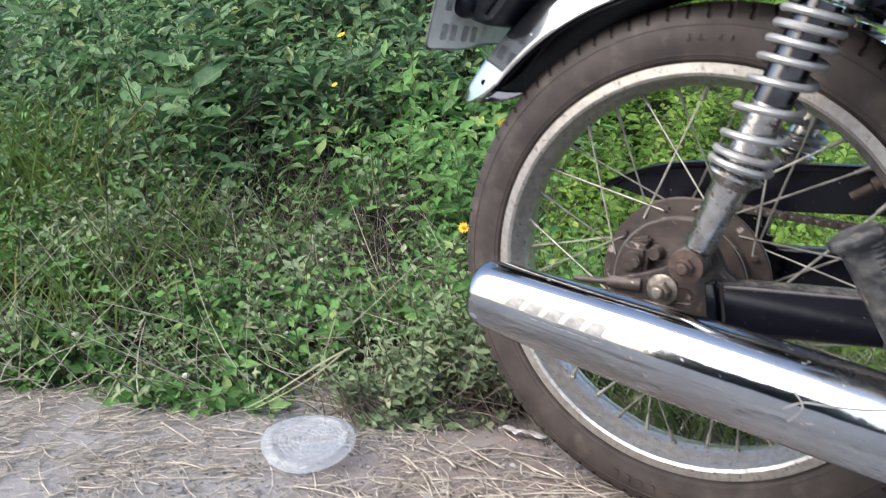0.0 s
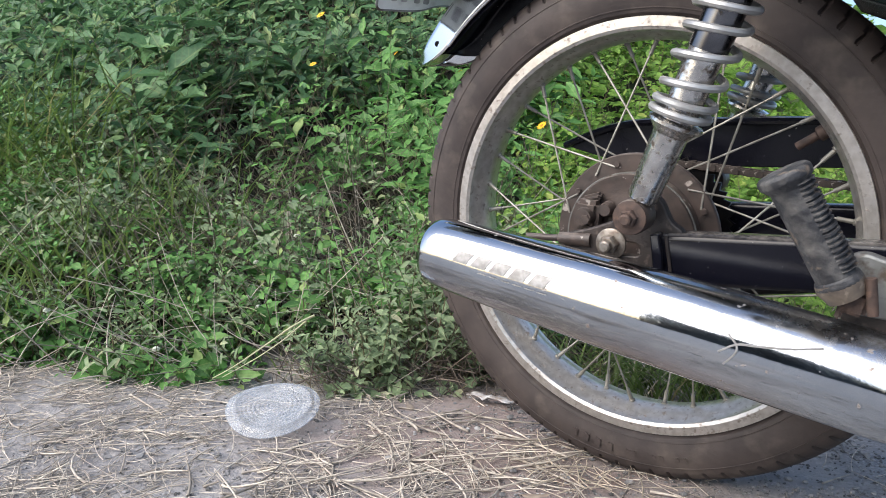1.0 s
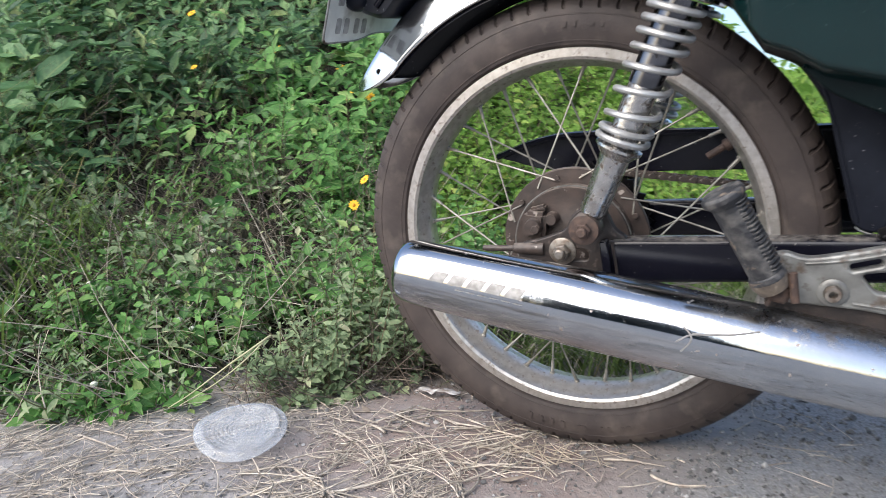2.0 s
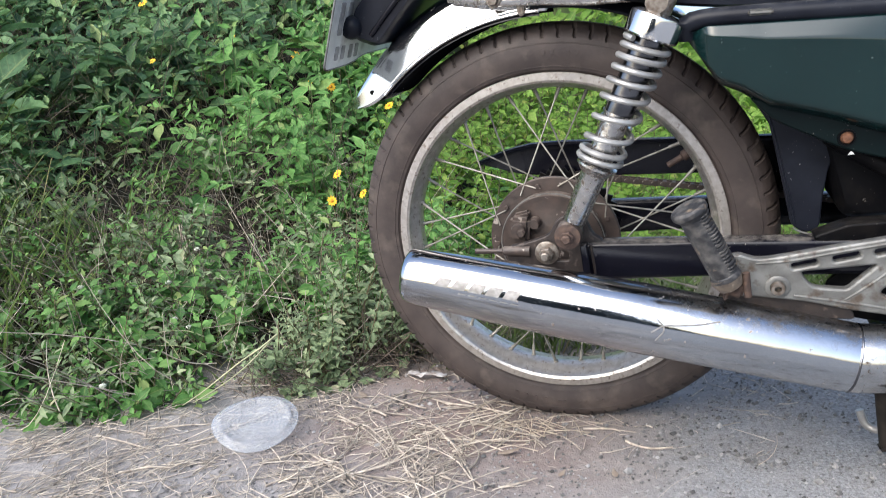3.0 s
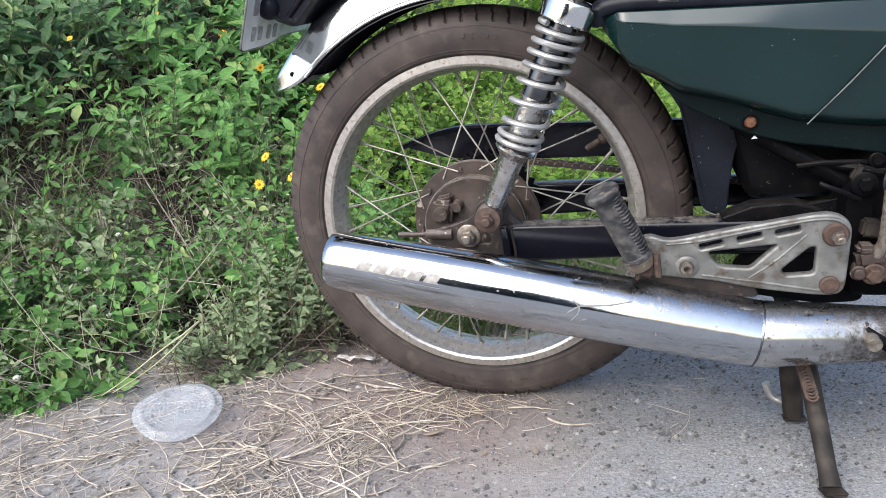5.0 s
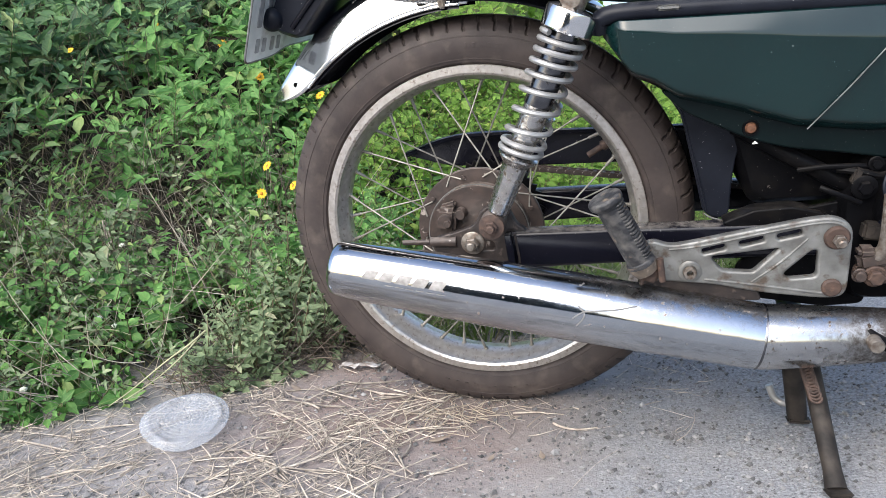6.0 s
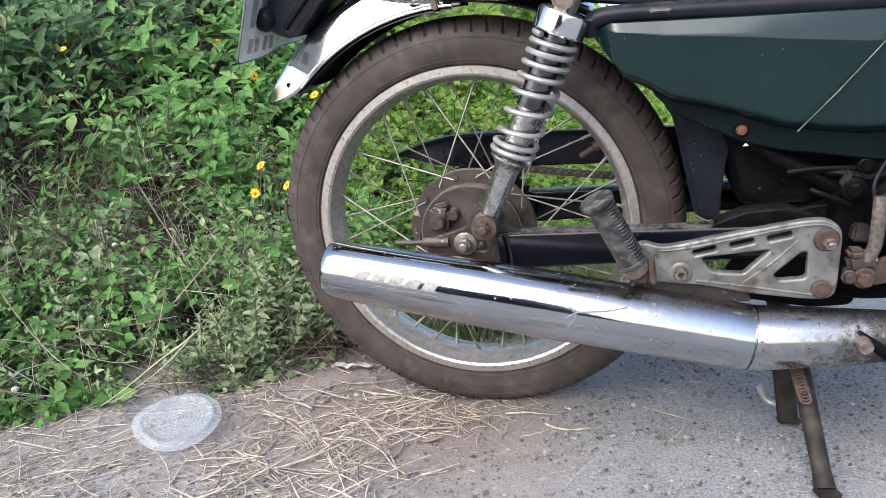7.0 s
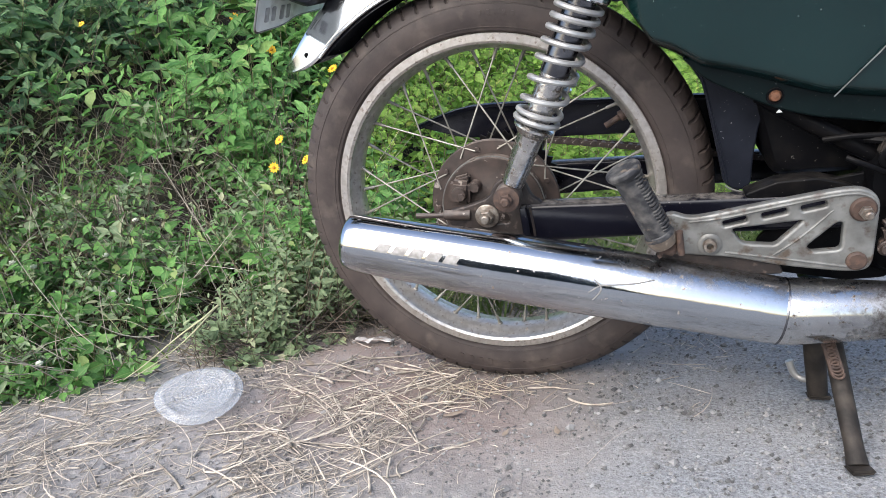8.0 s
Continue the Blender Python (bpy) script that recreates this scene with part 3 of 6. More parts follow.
part("valve_stem", smooth(tube([(0.226 * math.cos(a), 0, 0.30 + 0.226 * math.sin(a)), (0.214 * math.cos(a), 0, 0.30 + 0.214 * math.sin(a)), (0.212 * math.cos(a), 0, 0.30 + 0.212 * math.sin(a)), (0.190 * math.cos(a), 0, 0.30 + 0.190 * math.sin(a))], [0.008, 0.008, 0.0045, 0.0045], 10)), RUST, wheel, "rusty valve stem")
for k in range(9):
    a = radians(137.3 + 40 * k)
    part("hub_rivet", bolt_head((0.086 * math.cos(a), -0.036, 0.30 + 0.086 * math.sin(a)), 0.0036, 0.004, 10), HUB, wheel)

# brake plate with its lever and the axle hardware
panel_line = [(0.0001, -0.058), (0.030, -0.058), (0.040, -0.055), (0.066, -0.053), (0.0715, -0.0545), (0.0745, -0.0545), (0.0765, -0.051), (0.0765, -0.037), (0.0001, -0.037)]
plate = part("brake_plate", smooth(lathe(panel_line, 64, AXLE, loop=False), 35), HUB, bike, "brown weathered brake plate with flaked paint")
bm = block((-0.040, -0.066, 0.333), (0.030, 0.022, 0.036), 0.005, (0, 12, 0))
lathe([(0.0001, -0.012), (0.010, -0.012), (0.012, 0.0), (0.012, 0.006), (0.0001, 0.006)], 14, (-0.040, -0.072, 0.333), loop=False, bm=bm)
part("cam_lever", smooth(bm), HUB, plate)
part("cam_bolt", bolt_head((-0.036, -0.080, 0.330), 0.006, 0.007), HUB, plate)
part("lug", block((-0.035, -0.060, 0.352), (0.024, 0.012, 0.008), 0.003, (0, -8, 0)), HUB, plate)
part("anchor_boss", smooth(lathe([(0.0001, -0.014), (0.007, -0.014), (0.009, 0), (0.0001, 0)], 14, (-0.018, -0.058, 0.338), loop=False)), HUB, plate)

# swing arm: box arms, slotted tail plate, chain adjuster


def arm(y0, y1):
    rows = []
    for x, top, bottom in ((0.058, 0.3170, 0.262), (0.075, 0.3160, 0.262), (0.20, 0.3055, 0.256), (0.35, 0.2930, 0.246), (0.56, 0.2750, 0.230)):
        line = rounded([(y0, bottom), (y1, bottom), (y1, top), (y0, top)], 0.007, 3)
        rows.append([(x, p[0], p[1]) for p in line])
    return smooth(skin(rows, False, True, True), 35)


swing = part("swing_arm", arm(-0.117, -0.086), BLACK, bike, "black painted box-section swing arm")
part("far_arm", arm(0.086, 0.112), BLACK, swing)
tail = rounded([(-0.052, 0.320), (-0.022, 0.324), (0.010, 0.332), (0.022, 0.352), (0.044, 0.362), (0.062, 0.352), (0.070, 0.326), (0.082, 0.318), (0.082, 0.258), (0.030, 0.268), (-0.030, 0.276), (-0.055, 0.296)], 0.008)
slot = rounded([(-0.012, 0.311), (-0.012, 0.297), (0.034, 0.292), (0.034, 0.306)], 0.006)
part("tail_plate", sheet_metal("tail_plate", [tail, slot], -0.104, 0.012, 0.002), TAIL, swing, "rust-brown slotted axle plate")
lip = rounded([(0.052, 0.261), (0.061, 0.260), (0.063, 0.300), (0.062, 0.319), (0.053, 0.319)], 0.003)
part("weld_lip", sheet_metal("weld_lip", [lip], -0.1200, 0.016, 0.0015), BLACK, swing, "scuffed welded end of the arm")
part("weld_seam", smooth(tube(curve_points([(0.0655, -0.1175, 0.262), (0.0670, -0.1180, 0.280), (0.0665, -0.1180, 0.300), (0.0660, -0.1175, 0.315)], 6), 0.0018, 8)), TAIL, swing)
part("chain_adjuster", smooth(tube([(-0.100, -0.108, 0.318), (-0.060, -0.108, 0.3145), (-0.058, -0.108, 0.3145), (-0.020, -0.108, 0.311)], [0.0040, 0.0040, 0.0070, 0.0085], 10)), HUB, swing)
part("axle_washer", smooth(lathe([(0.008, 0), (0.0168, 0), (0.0168, -0.003), (0.0155, -0.004), (0.008, -0.004)], 28, (0.004, -0.111, 0.3075))), ZINC, swing)
part("axle_nut", bolt_head((0.004, -0.114, 0.3075), 0.0105, 0.011, 6, 0.0, 0.0065), ZINC, swing, "zinc-plated axle nut on a washer")
part("brake_rod", smooth(tube(curve_points([(-0.035, -0.078, 0.264), (0.1, -0.085, 0.259), (0.3, -0.09, 0.262), (0.5, -0.09, 0.26)], 4), 0.0028, 8)), SPOKE, swing, "thin steel brake rod")


# shock absorbers
SHOCK_FOOT, SHOCK_TOP = Vector((0.0435, -0.138, 0.3405)), Vector((0.1915, -0.138, 0.603))


def shock(foot, top, near=True):
    way = (top - foot).normalized()
    turn = way.to_track_quat("Z", "Y").to_matrix().to_4x4()

    def placed(bm):
        bm.transform(Matrix.Translation(foot) @ turn)
        return bm

    def turned(line, steps=24, loop=True):
        bm = lathe(line, steps, loop=loop)
        bm.transform(Matrix(((1, 0, 0, 0), (0, 0, 1, 0), (0, 1, 0, 0), (0, 0, 0, 1))))
        bmesh.ops.recalc_face_normals(bm, faces=bm.faces)
        return smooth(placed(bm), 30)

    body = part("shock_absorber", turned([(0.0001, 0.018), (0.0140, 0.018), (0.0152, 0.021), (0.0170, 0.084), (0.0175, 0.088), (0.0225, 0.094), (0.0265, 0.098), (0.0265, 0.101), (0.0175, 0.103), (0.0170, 0.19), (0.0001, 0.19)], 14, False), WORN_CHROME, bike, "chromed spring shock absorber")
    part("damper_sleeve", turned([(0.0001, 0.170), (0.0182, 0.170), (0.0182, 0.262), (0.0001, 0.262)], 24, False), SLEEVE, body, "dark chromed damper sleeve")
    pts, turns, n = [], 9.3, 340
    for i in range(n + 1):
        k = turns * i / n
        z = 0.106 + 0.153 * float(np.interp(k, [0, 1, 2, 3, 4, 5, 6, 7, 8, 9, 9.3], [0, 0.055, 0.14, 0.31, 0.49, 0.63, 0.74, 0.83, 0.92, 0.99, 1.0]))
        a = 2 * math.pi * k + 0.6
        pts.append((0.0270 * math.cos(a), 0.0270 * math.sin(a), z))
    part("spring", smooth(placed(tube(pts, 0.0037, 8))), SPRING, body, "grey steel coil spring")
    part("spring_cup", turned([(0.015, 0.264), (0.0310, 0.264), (0.0325, 0.266), (0.0325, 0.286), (0.0310, 0.290), (0.024, 0.293), (0.015, 0.294)], 40), CHROME, body, "bright chrome spring cup")
    part("damper_rod", turned([(0.0001, 0.29), (0.0125, 0.29), (0.0125, 0.325), (0.0001, 0.325)], 16, False), ZINC, body)
    bm = lathe([(0.006, -0.014), (0.0165, -0.014), (0.0180, -0.011), (0.0180, 0.011), (0.0165, 0.014), (0.006, 0.014)], 28, tuple(foot))
    part("lower_eye", smooth(bm), HUB, body)
    if near:
        part("shock_bolt", bolt_head((foot.x, foot.y - 0.0135, foot.z), 0.0095, 0.009, 6, 0.0172, 0.006), RUST, body, "rusty brown lower mounting bolt")
    return body


shock(SHOCK_FOOT, SHOCK_TOP)
shock(Vector((SHOCK_FOOT.x, 0.145, SHOCK_FOOT.z)), Vector((SHOCK_TOP.x, 0.145, SHOCK_TOP.z)), False)

# muffler
MUFFLER_Y = -0.187


def muffler_centre(x):
    if x < 0.365:
        return Vector((x, MUFFLER_Y, 0.262 - 0.281 * (x - 0.03)))
    return Vector((x, MUFFLER_Y, 0.1679 - 0.055 * (x - 0.365)))


stations = [(-0.140, 0.026), (-0.170, 0.0265), (-0.176, 0.0290), (-0.1775, 0.0320), (-0.1752, 0.0355), (-0.169, 0.0380), (-0.158, 0.0394), (-0.135, 0.0404), (-0.06, 0.0425), (0.03, 0.0448), (0.12, 0.0450), (0.22, 0.0440), (0.30, 0.0428), (0.358, 0.0415)]
bm = tube([muffler_centre(x) for x, r in stations], [r for x, r in stations], 56)
muffler = part("muffler", smooth(bm, 60), MUFFLER, bike, "long polished chrome muffler with a worn emblem")
ring = [muffler_centre(x) for x in (0.3588, 0.3595, 0.3606, 0.3612)]
part("weld_ring", smooth(tube(ring, [0.0412, 0.0418, 0.0418, 0.0410], 56)), SLEEVE, muffler)
front = [(0.348, 0.0395), (0.362, 0.0413), (0.38, 0.0408), (0.43, 0.0375), (0.48, 0.0335), (0.54, 0.0290), (0.68, 0.0230)]
part("front_cone", smooth(tube([muffler_centre(x) for x, r in front], [r for x, r in front], 48), 60), CONE, muffler, "rust-speckled chrome front cone")
tab = rounded([(0.226, 0.268), (0.310, 0.247), (0.362, 0.233), (0.368, 0.214), (0.300, 0.220), (0.228, 0.236)], 0.006)
part("muffler_tab", sheet_metal("muffler_tab", [tab], -0.176, 0.005, 0.0015), TAIL, muffler, "dark rusty mounting tab")
part("muffler_clamp_bolt", smooth(lathe([(0.0001, -0.010), (0.0075, -0.010), (0.0085, -0.008), (0.0085, 0.014), (0.0001, 0.014)], 18, (0.4790, -0.224, 0.170), loop=False)), ZINC, muffler)
part("muffler_strap", smooth(tube(curve_points([(0.470, -0.205, 0.182), (0.49, -0.216, 0.166), (0.52, -0.218, 0.140), (0.58, -0.205, 0.11)], 5), 0.0075, 10)), DARK, muffler)


def on_muffler(x, turn, lift):
    """A point on the muffler's skin; turn in degrees up from its nearest line."""
    c, r = muffler_centre(x), float(np.interp(x, [s for s, _ in stations[7:]], [q for _, q in stations[7:]]))
    slope = math.atan(0.281)
    v = (r + lift) * math.sin(radians(turn))
    return Vector((c.x + v * math.sin(slope), c.y - (r + lift) * math.cos(radians(turn)), c.z + v * math.cos(slope)))


def emblem_bar(x0, x1, low, high, lean=0.006, lift=0.0007):
    rows = []
    for k in range(5):
        turn = low + (high - low) * k / 4
        shift = lean * k / 4
        rows.append([on_muffler(x0 + shift, turn, -0.0006), on_muffler(x0 + shift, turn, lift), on_muffler((x0 + x1) / 2 + shift, turn, lift), on_muffler(x1 + shift, turn, lift), on_muffler(x1 + shift, turn, -0.0006)])
    return skin(rows, False, False)


for k in range(5):
    x0 = -0.134 + k * 0.0222
    part("emblem_bar", emblem_bar(x0 + 0.006, x0 + 0.0230, 14, 31), MARK, muffler, "faded raised emblem bar")
for k in range(6):
    x0 = -0.096 + k * 0.0135
    part("emblem_strip", emblem_bar(x0, x0 + 0.0095, 7, 8.6, 0.002, 0.0005), MARK, muffler)
# an old scratch that forks across the chrome
for path in ([(0.140, 6), (0.152, 19), (0.168, 24), (0.190, 31), (0.212, 42)], [(0.146, -6), (0.153, 10), (0.152, 19), (0.144, 28)]):
    part("scratch", smooth(tube(curve_points([on_muffler(x, a, -0.0005) for x, a in path], 5), 0.0012, 6)), MARK, muffler)

# folded foot peg and its alloy bracket
outline = rounded([(0.224, 0.257), (0.219, 0.275), (0.226, 0.300), (0.243, 0.309), (0.262, 0.2985), (0.285, 0.2995), (0.345, 0.3065), (0.431, 0.3145), (0.452, 0.3120), (0.4665, 0.2980), (0.4635, 0.2700), (0.4580, 0.2200), (0.4500, 0.2110), (0.430, 0.2115), (0.36, 0.2260), (0.311, 0.2420)], [0.01, 0.01, 0.01, 0.01, 0.012, 0.02, 0.03, 0.02, 0.014, 0.014, 0.02, 0.01, 0.01, 0.02, 0.03, 0.02])


def slot_at(a, b, half=0.0037):
    a, b = Vector(a), Vector(b)
    d = (b - a).normalized()
    q = Vector((-d.y, d.x)) * half
    return rounded([a - q - d * half, a + q - d * half, b + q + d * half, b - q + d * half], half * 0.95)


holes = [slot_at((0.3035, 0.2868), (0.3235, 0.2897)), slot_at((0.3465, 0.2918), (0.3670, 0.2948)), slot_at((0.3885, 0.2958), (0.4085, 0.2985)),
         rounded([(0.3085, 0.2790), (0.3880, 0.2812), (0.3560, 0.2535), (0.3200, 0.2590)], [0.006, 0.004, 0.004, 0.008]), rounded([(0.3890, 0.2480), (0.4215, 0.2745), (0.4285, 0.2740), (0.4255, 0.2400), (0.3930, 0.2405)], [0.005, 0.006, 0.005, 0.006, 0.005])]
bracket = part("peg_bracket", sheet_metal("peg_bracket", [outline] + holes, -0.184, 0.013, 0.003), ALLOY, bike, "dirty cast alloy foot peg bracket with slots")
bracket.location = (0.003, 0.005, 0.002)
part("bracket_rib", smooth(tube(curve_points([(0.262, -0.1905, 0.294), (0.30, -0.1905, 0.2945), (0.36, -0.1905, 0.3015), (0.43, -0.1905, 0.3080), (0.456, -0.1905, 0.301), (0.461, -0.1905, 0.285)], 5), 0.0017, 8)), ALLOY, bracket)
part("bracket_rib", smooth(tube(curve_points([(0.30, -0.1905, 0.2505), (0.36, -0.1905, 0.2365), (0.42, -0.1905, 0.2215), (0.445, -0.1905, 0.2170)], 5), 0.0018, 8)), ALLOY, bracket)
part("bracket_rib", smooth(tube(curve_points([(0.352, -0.1890, 0.240), (0.385, -0.1895, 0.262), (0.418, -0.1890, 0.290)], 5), 0.0020, 8)), ALLOY, bracket)
part("plate_edge", smooth(lathe([(0.0758, -0.050), (0.0770, -0.050), (0.0770, -0.0524), (0.0758, -0.0524)], 72, AXLE)), ALLOY, plate, "bare worn metal edge")
bm = lathe([(0.0085, 0.0), (0.0135, 0.0), (0.0140, -0.002), (0.0115, -0.004), (0.0085, -0.004)], 30, (0.2835, -0.1905, 0.2630))
part("bracket_washer", smooth(bm), ALLOY, bracket)
bm = lathe([(0.0035, -0.004), (0.0040, -0.0095), (0.0072, -0.0095), (0.0080, -0.008), (0.0080, 0.0), (0.0035, 0.0)], 24, (0.2835, -0.1905, 0.2630))
part("socket_bolt", smooth(bm), ZINC, bracket, "bright hexagon socket bolt")
part("bracket_boss", smooth(lathe([(0.0001, -0.005), (0.0120, -0.005), (0.0142, -0.002), (0.0142, 0.0), (0.0001, 0.0)], 28, (0.4480, -0.1905, 0.2880), loop=False)), RUST, bracket)
part("bracket_bolt", bolt_head((0.4490, -0.1960, 0.2870), 0.0078, 0.010, 6, 0.0, 0.0048), ZINC, bracket)
part("bracket_bolt", smooth(lathe([(0.0001, -0.005), (0.0090, -0.005), (0.0112, -0.003), (0.0112, 0.0), (0.0001, 0.0)], 24, (0.4405, -0.1905, 0.2255), loop=False)), RUST, bracket, "rusty brown bolt")

PEG_FOOT, PEG_TIP = Vector((0.2265, -0.2030, 0.2830)), Vector((0.1905, -0.2150, 0.3800))


def peg_mesh():
    """Rubber foot peg: flared collars and ribs along one side."""
    way = PEG_TIP - PEG_FOOT
    rows, n, sides = [], 96, 28
    turn = way.to_track_quat("Z", "Y").to_matrix()
    for i in range(n + 1):
        s = i / n
        r = 0.0158
        if s < 0.10:
            r = 0.0185 - 0.03 * abs(s - 0.05)
        elif s > 0.93:
            r = 0.0212 - 0.10 * max(0.0, s - 0.975)
        elif s > 0.86:
            r = 0.0158 + 0.0054 * (s - 0.86) / 0.07
        row = []
        for k in range(sides):
            a = 2 * math.pi * k / sides
            local = turn @ Vector((math.cos(a), math.sin(a), 0))
            rib = 0.0028 if 0.14 < s < 0.88 and (s * 23) % 1 < 0.55 and local.x > 0.66 else 0.0
            row.append(PEG_FOOT + way * s + local * (r + rib))
        rows.append(row)
    return smooth(skin(rows, False, True, True), 40)


peg = part("foot_peg", peg_mesh(), PEG, bike, "folded worn grey rubber foot peg")
peg.location = (0.006, 0.0, 0.002)
part("peg_collar", smooth(tube([PEG_FOOT - Vector((-0.0030, -0.001, 0.008)), PEG_FOOT + Vector((-0.0010, 0, 0.002)), PEG_FOOT + Vector((-0.0022, 0, 0.006))], [0.0150, 0.0188, 0.0184], 26)), PEG_RIM, peg, "tan worn rubber collar")
bm = block((0.2340, -0.195, 0.2700), (0.020, 0.018, 0.020), 0.003, (0, 20, 0))
block((0.2250, -0.195, 0.2680), (0.005, 0.020, 0.022), 0.0015, (0, 20, 0), bm)
part("peg_hinge", smooth(bm), RUST, peg, "rust-brown hinge of the peg")
part("hinge_pin", smooth(tube([(0.247, -0.207, 0.262), (0.247, -0.207, 0.292)], 0.0042, 10)), RUST, peg)


# ---- body work ----
def panel_lines(x):
    """Top and bottom edge of the side panel at x."""
    top = float(np.interp(x, [0.216, 0.235, 0.52, 0.70], [0.564, 0.572, 0.536, 0.512]))
    low = float(np.interp(x, [0.216, 0.222, 0.244, 0.269, 0.296, 0.358, 0.425, 0.50, 0.70], [0.560, 0.549, 0.508, 0.493, 0.468, 0.444, 0.415, 0.398, 0.380]))
    return top, low


def side_panel_mesh(inner=0.0):
    rows = []
    for i in range(61):
        x = 0.216 + (0.70 - 0.216) * (i / 60) ** 1.5
        top, low = panel_lines(x)
        # towards the rear the lower edge wraps inwards
        wrap = 1 - step(0.30, 0.42, x)
        low -= 0.0085 * wrap
        row = []
        for k in range(57):
            v = k / 56
            z = low + (top - low) * v
            # a shoulder leans in below the edge strip
            s = max(0.0, v - 0.82 + 0.10 * step(0.30, 0.60, x))
            shoulder = (0.48 - 0.20 * step(0.34, 0.52, x)) * (s * s / 0.08 if s < 0.04 else s - 0.02)
            y = -0.1555 + 0.0020 * max(0.0, 1 - v / 0.7) ** 2 + (top - low) * shoulder + (0.016 + 0.036 * wrap) * max(0.0, (0.12 + 0.10 * wrap - v) / (0.12 + 0.10 * wrap)) ** 2
            y += 0.03 * max(0.0, (0.245 - x) / 0.029) ** 2
            # a crease falls from the top front down towards the rear edge
            f = (x - 0.432) * 0.70 + (0.413 - z) * 0.73
            y += 0.0035 * step(-0.003, 0.003, f)
            row.append((x, y + inner, z))
        rows.append(row)
    bm = skin(rows)
    for face in bm.faces:
        face.smooth = True
    return bm


side = part("side_panel", side_panel_mesh(), GREEN, bike, "glossy dark green side panel")
side.modifiers.new("thickness", "SOLIDIFY").thickness = 0.003
# a pale strip stands in for the light that the crease catches
part("panel_highlight_line", smooth(tube([(0.430, -0.1540, 0.4145), (0.4735, -0.1575, 0.4560), (0.520, -0.1560, 0.502), (0.55, -0.145, 0.534)], 0.0008, 6)), ALLOY, side, "thin pale line drawn as the highlight along the crease")
part("panel_top_strip", smooth(tube(curve_points([(0.214, -0.124, 0.562), (0.221, -0.132, 0.5785), (0.30, -0.136, 0.5720), (0.52, -0.136, 0.5430), (0.70, -0.136, 0.5180)], 5), 0.0115, 10)), PLASTIC, side, "black plastic edge strip")
part("strip_clip", block((0.292, -0.1475, 0.5760), (0.026, 0.004, 0.0065), 0.002, (0, 7, 0)), ALLOY, side)

lower = rounded([(0.272, 0.484), (0.300, 0.474), (0.36, 0.455), (0.43, 0.424), (0.70, 0.395), (0.70, 0.335), (0.52, 0.361), (0.468, 0.3755), (0.419, 0.387), (0.388, 0.3985), (0.364, 0.410), (0.340, 0.425), (0.300, 0.450)], 0.012)
cover = part("lower_cover", sheet_metal("lower_cover", [lower], -0.126, 0.010, 0.003), PANEL_EDGE, bike, "dusty dark green lower edge of the panel")
part("cover_screw", smooth(lathe([(0.0001, -0.006), (0.0050, -0.005), (0.0066, -0.002), (0.0072, 0.0), (0.0001, 0.0)], 22, (0.3735, -0.131, 0.4200), loop=False)), ORANGE, cover, "orange rusted screw")
part("screw_ring", smooth(lathe([(0.0072, 0.0), (0.0098, 0.0), (0.0094, -0.002), (0.0074, -0.002)], 26, (0.3735, -0.131, 0.4200))), DARK, cover)

# chrome rear fender, curved across and tapering to a rounded tip
def fender_mesh(a0, a1, rim_r, crown_r, half, shift=0.0, tip=True):
    rows = []
    for i in range(49):
        a = a0 + (a1 - a0) * i / 48
        crown = crown_r + 0.010 * step(140, 105, a) if tip else crown_r
        lift = 1 - max(0.0, (a - 127) / (a1 - 127)) ** 2.2 if tip and a > 127 else 1.0
        row = []
        for k in range(25):
            u = k / 24 * 2 - 1
            v = abs(u)
            out = 0.046 * v / 0.4 if v < 0.4 else 0.046 + (half - 0.046) * (v - 0.4) / 0.6
            y = math.copysign(out, u) * (0.30 + 0.70 * lift ** 0.5)
            fall = 0.22 * (v / 0.4) ** 2 if v < 0.4 else 0.22 + 0.78 * (v - 0.4) / 0.6
            r = crown - (crown - rim_r) * fall * lift ** 0.8
            q = radians(a)
            row.append(((r + shift) * math.cos(q), y, 0.30 + (r + shift) * math.sin(q)))
        rows.append(row)
    bm = skin(rows)
    for face in bm.faces:
        face.smooth = True
    return bm


fender = part("rear_fender", fender_mesh(82, 139.8, 0.327, 0.376, 0.061), CHROME, bike, "bright chrome rear fender with a rolled edge")
fender.modifiers.new("thickness", "SOLIDIFY").thickness = 0.0016
part("fender_liner", fender_mesh(84, 136, 0.3265, 0.372, 0.0585, -0.005), BLACK, fender, "black underside")
edge = []
for i in range(33):
    a = radians(84 + 45 * i / 32)
    edge.append((0.3275 * math.cos(a), -0.0615, 0.30 + 0.3275 * math.sin(a)))
part("rolled_edge", smooth(tube(edge, 0.0022, 8)), CHROME, fender)
# the hole is not cut: a dark disc stands in for its shaded inside
part("fender_hole", smooth(lathe([(0.0001, -0.001), (0.0036, -0.001), (0.0036, 0.002), (0.0001, 0.002)], 16, (-0.2290, -0.0522, 0.5612), loop=False)), DARK, fender)
part("fender_stay", smooth(tube(curve_points([(-0.085, -0.055, 0.668), (-0.02, -0.066, 0.650), (0.04, -0.070, 0.640), (0.10, -0.080, 0.628), (0.17, -0.100, 0.620)], 5), 0.008, 10, flat=0.6)), WORN_CHROME, fender, "worn chrome stay")
part("stay_bolt", bolt_head((-0.020, -0.072, 0.650), 0.007, 0.008, 6, 0.010), ZINC, fender)
part("stay_strap", block((0.012, -0.064, 0.645), (0.010, 0.006, 0.042), 0.002), ZINC, fender)

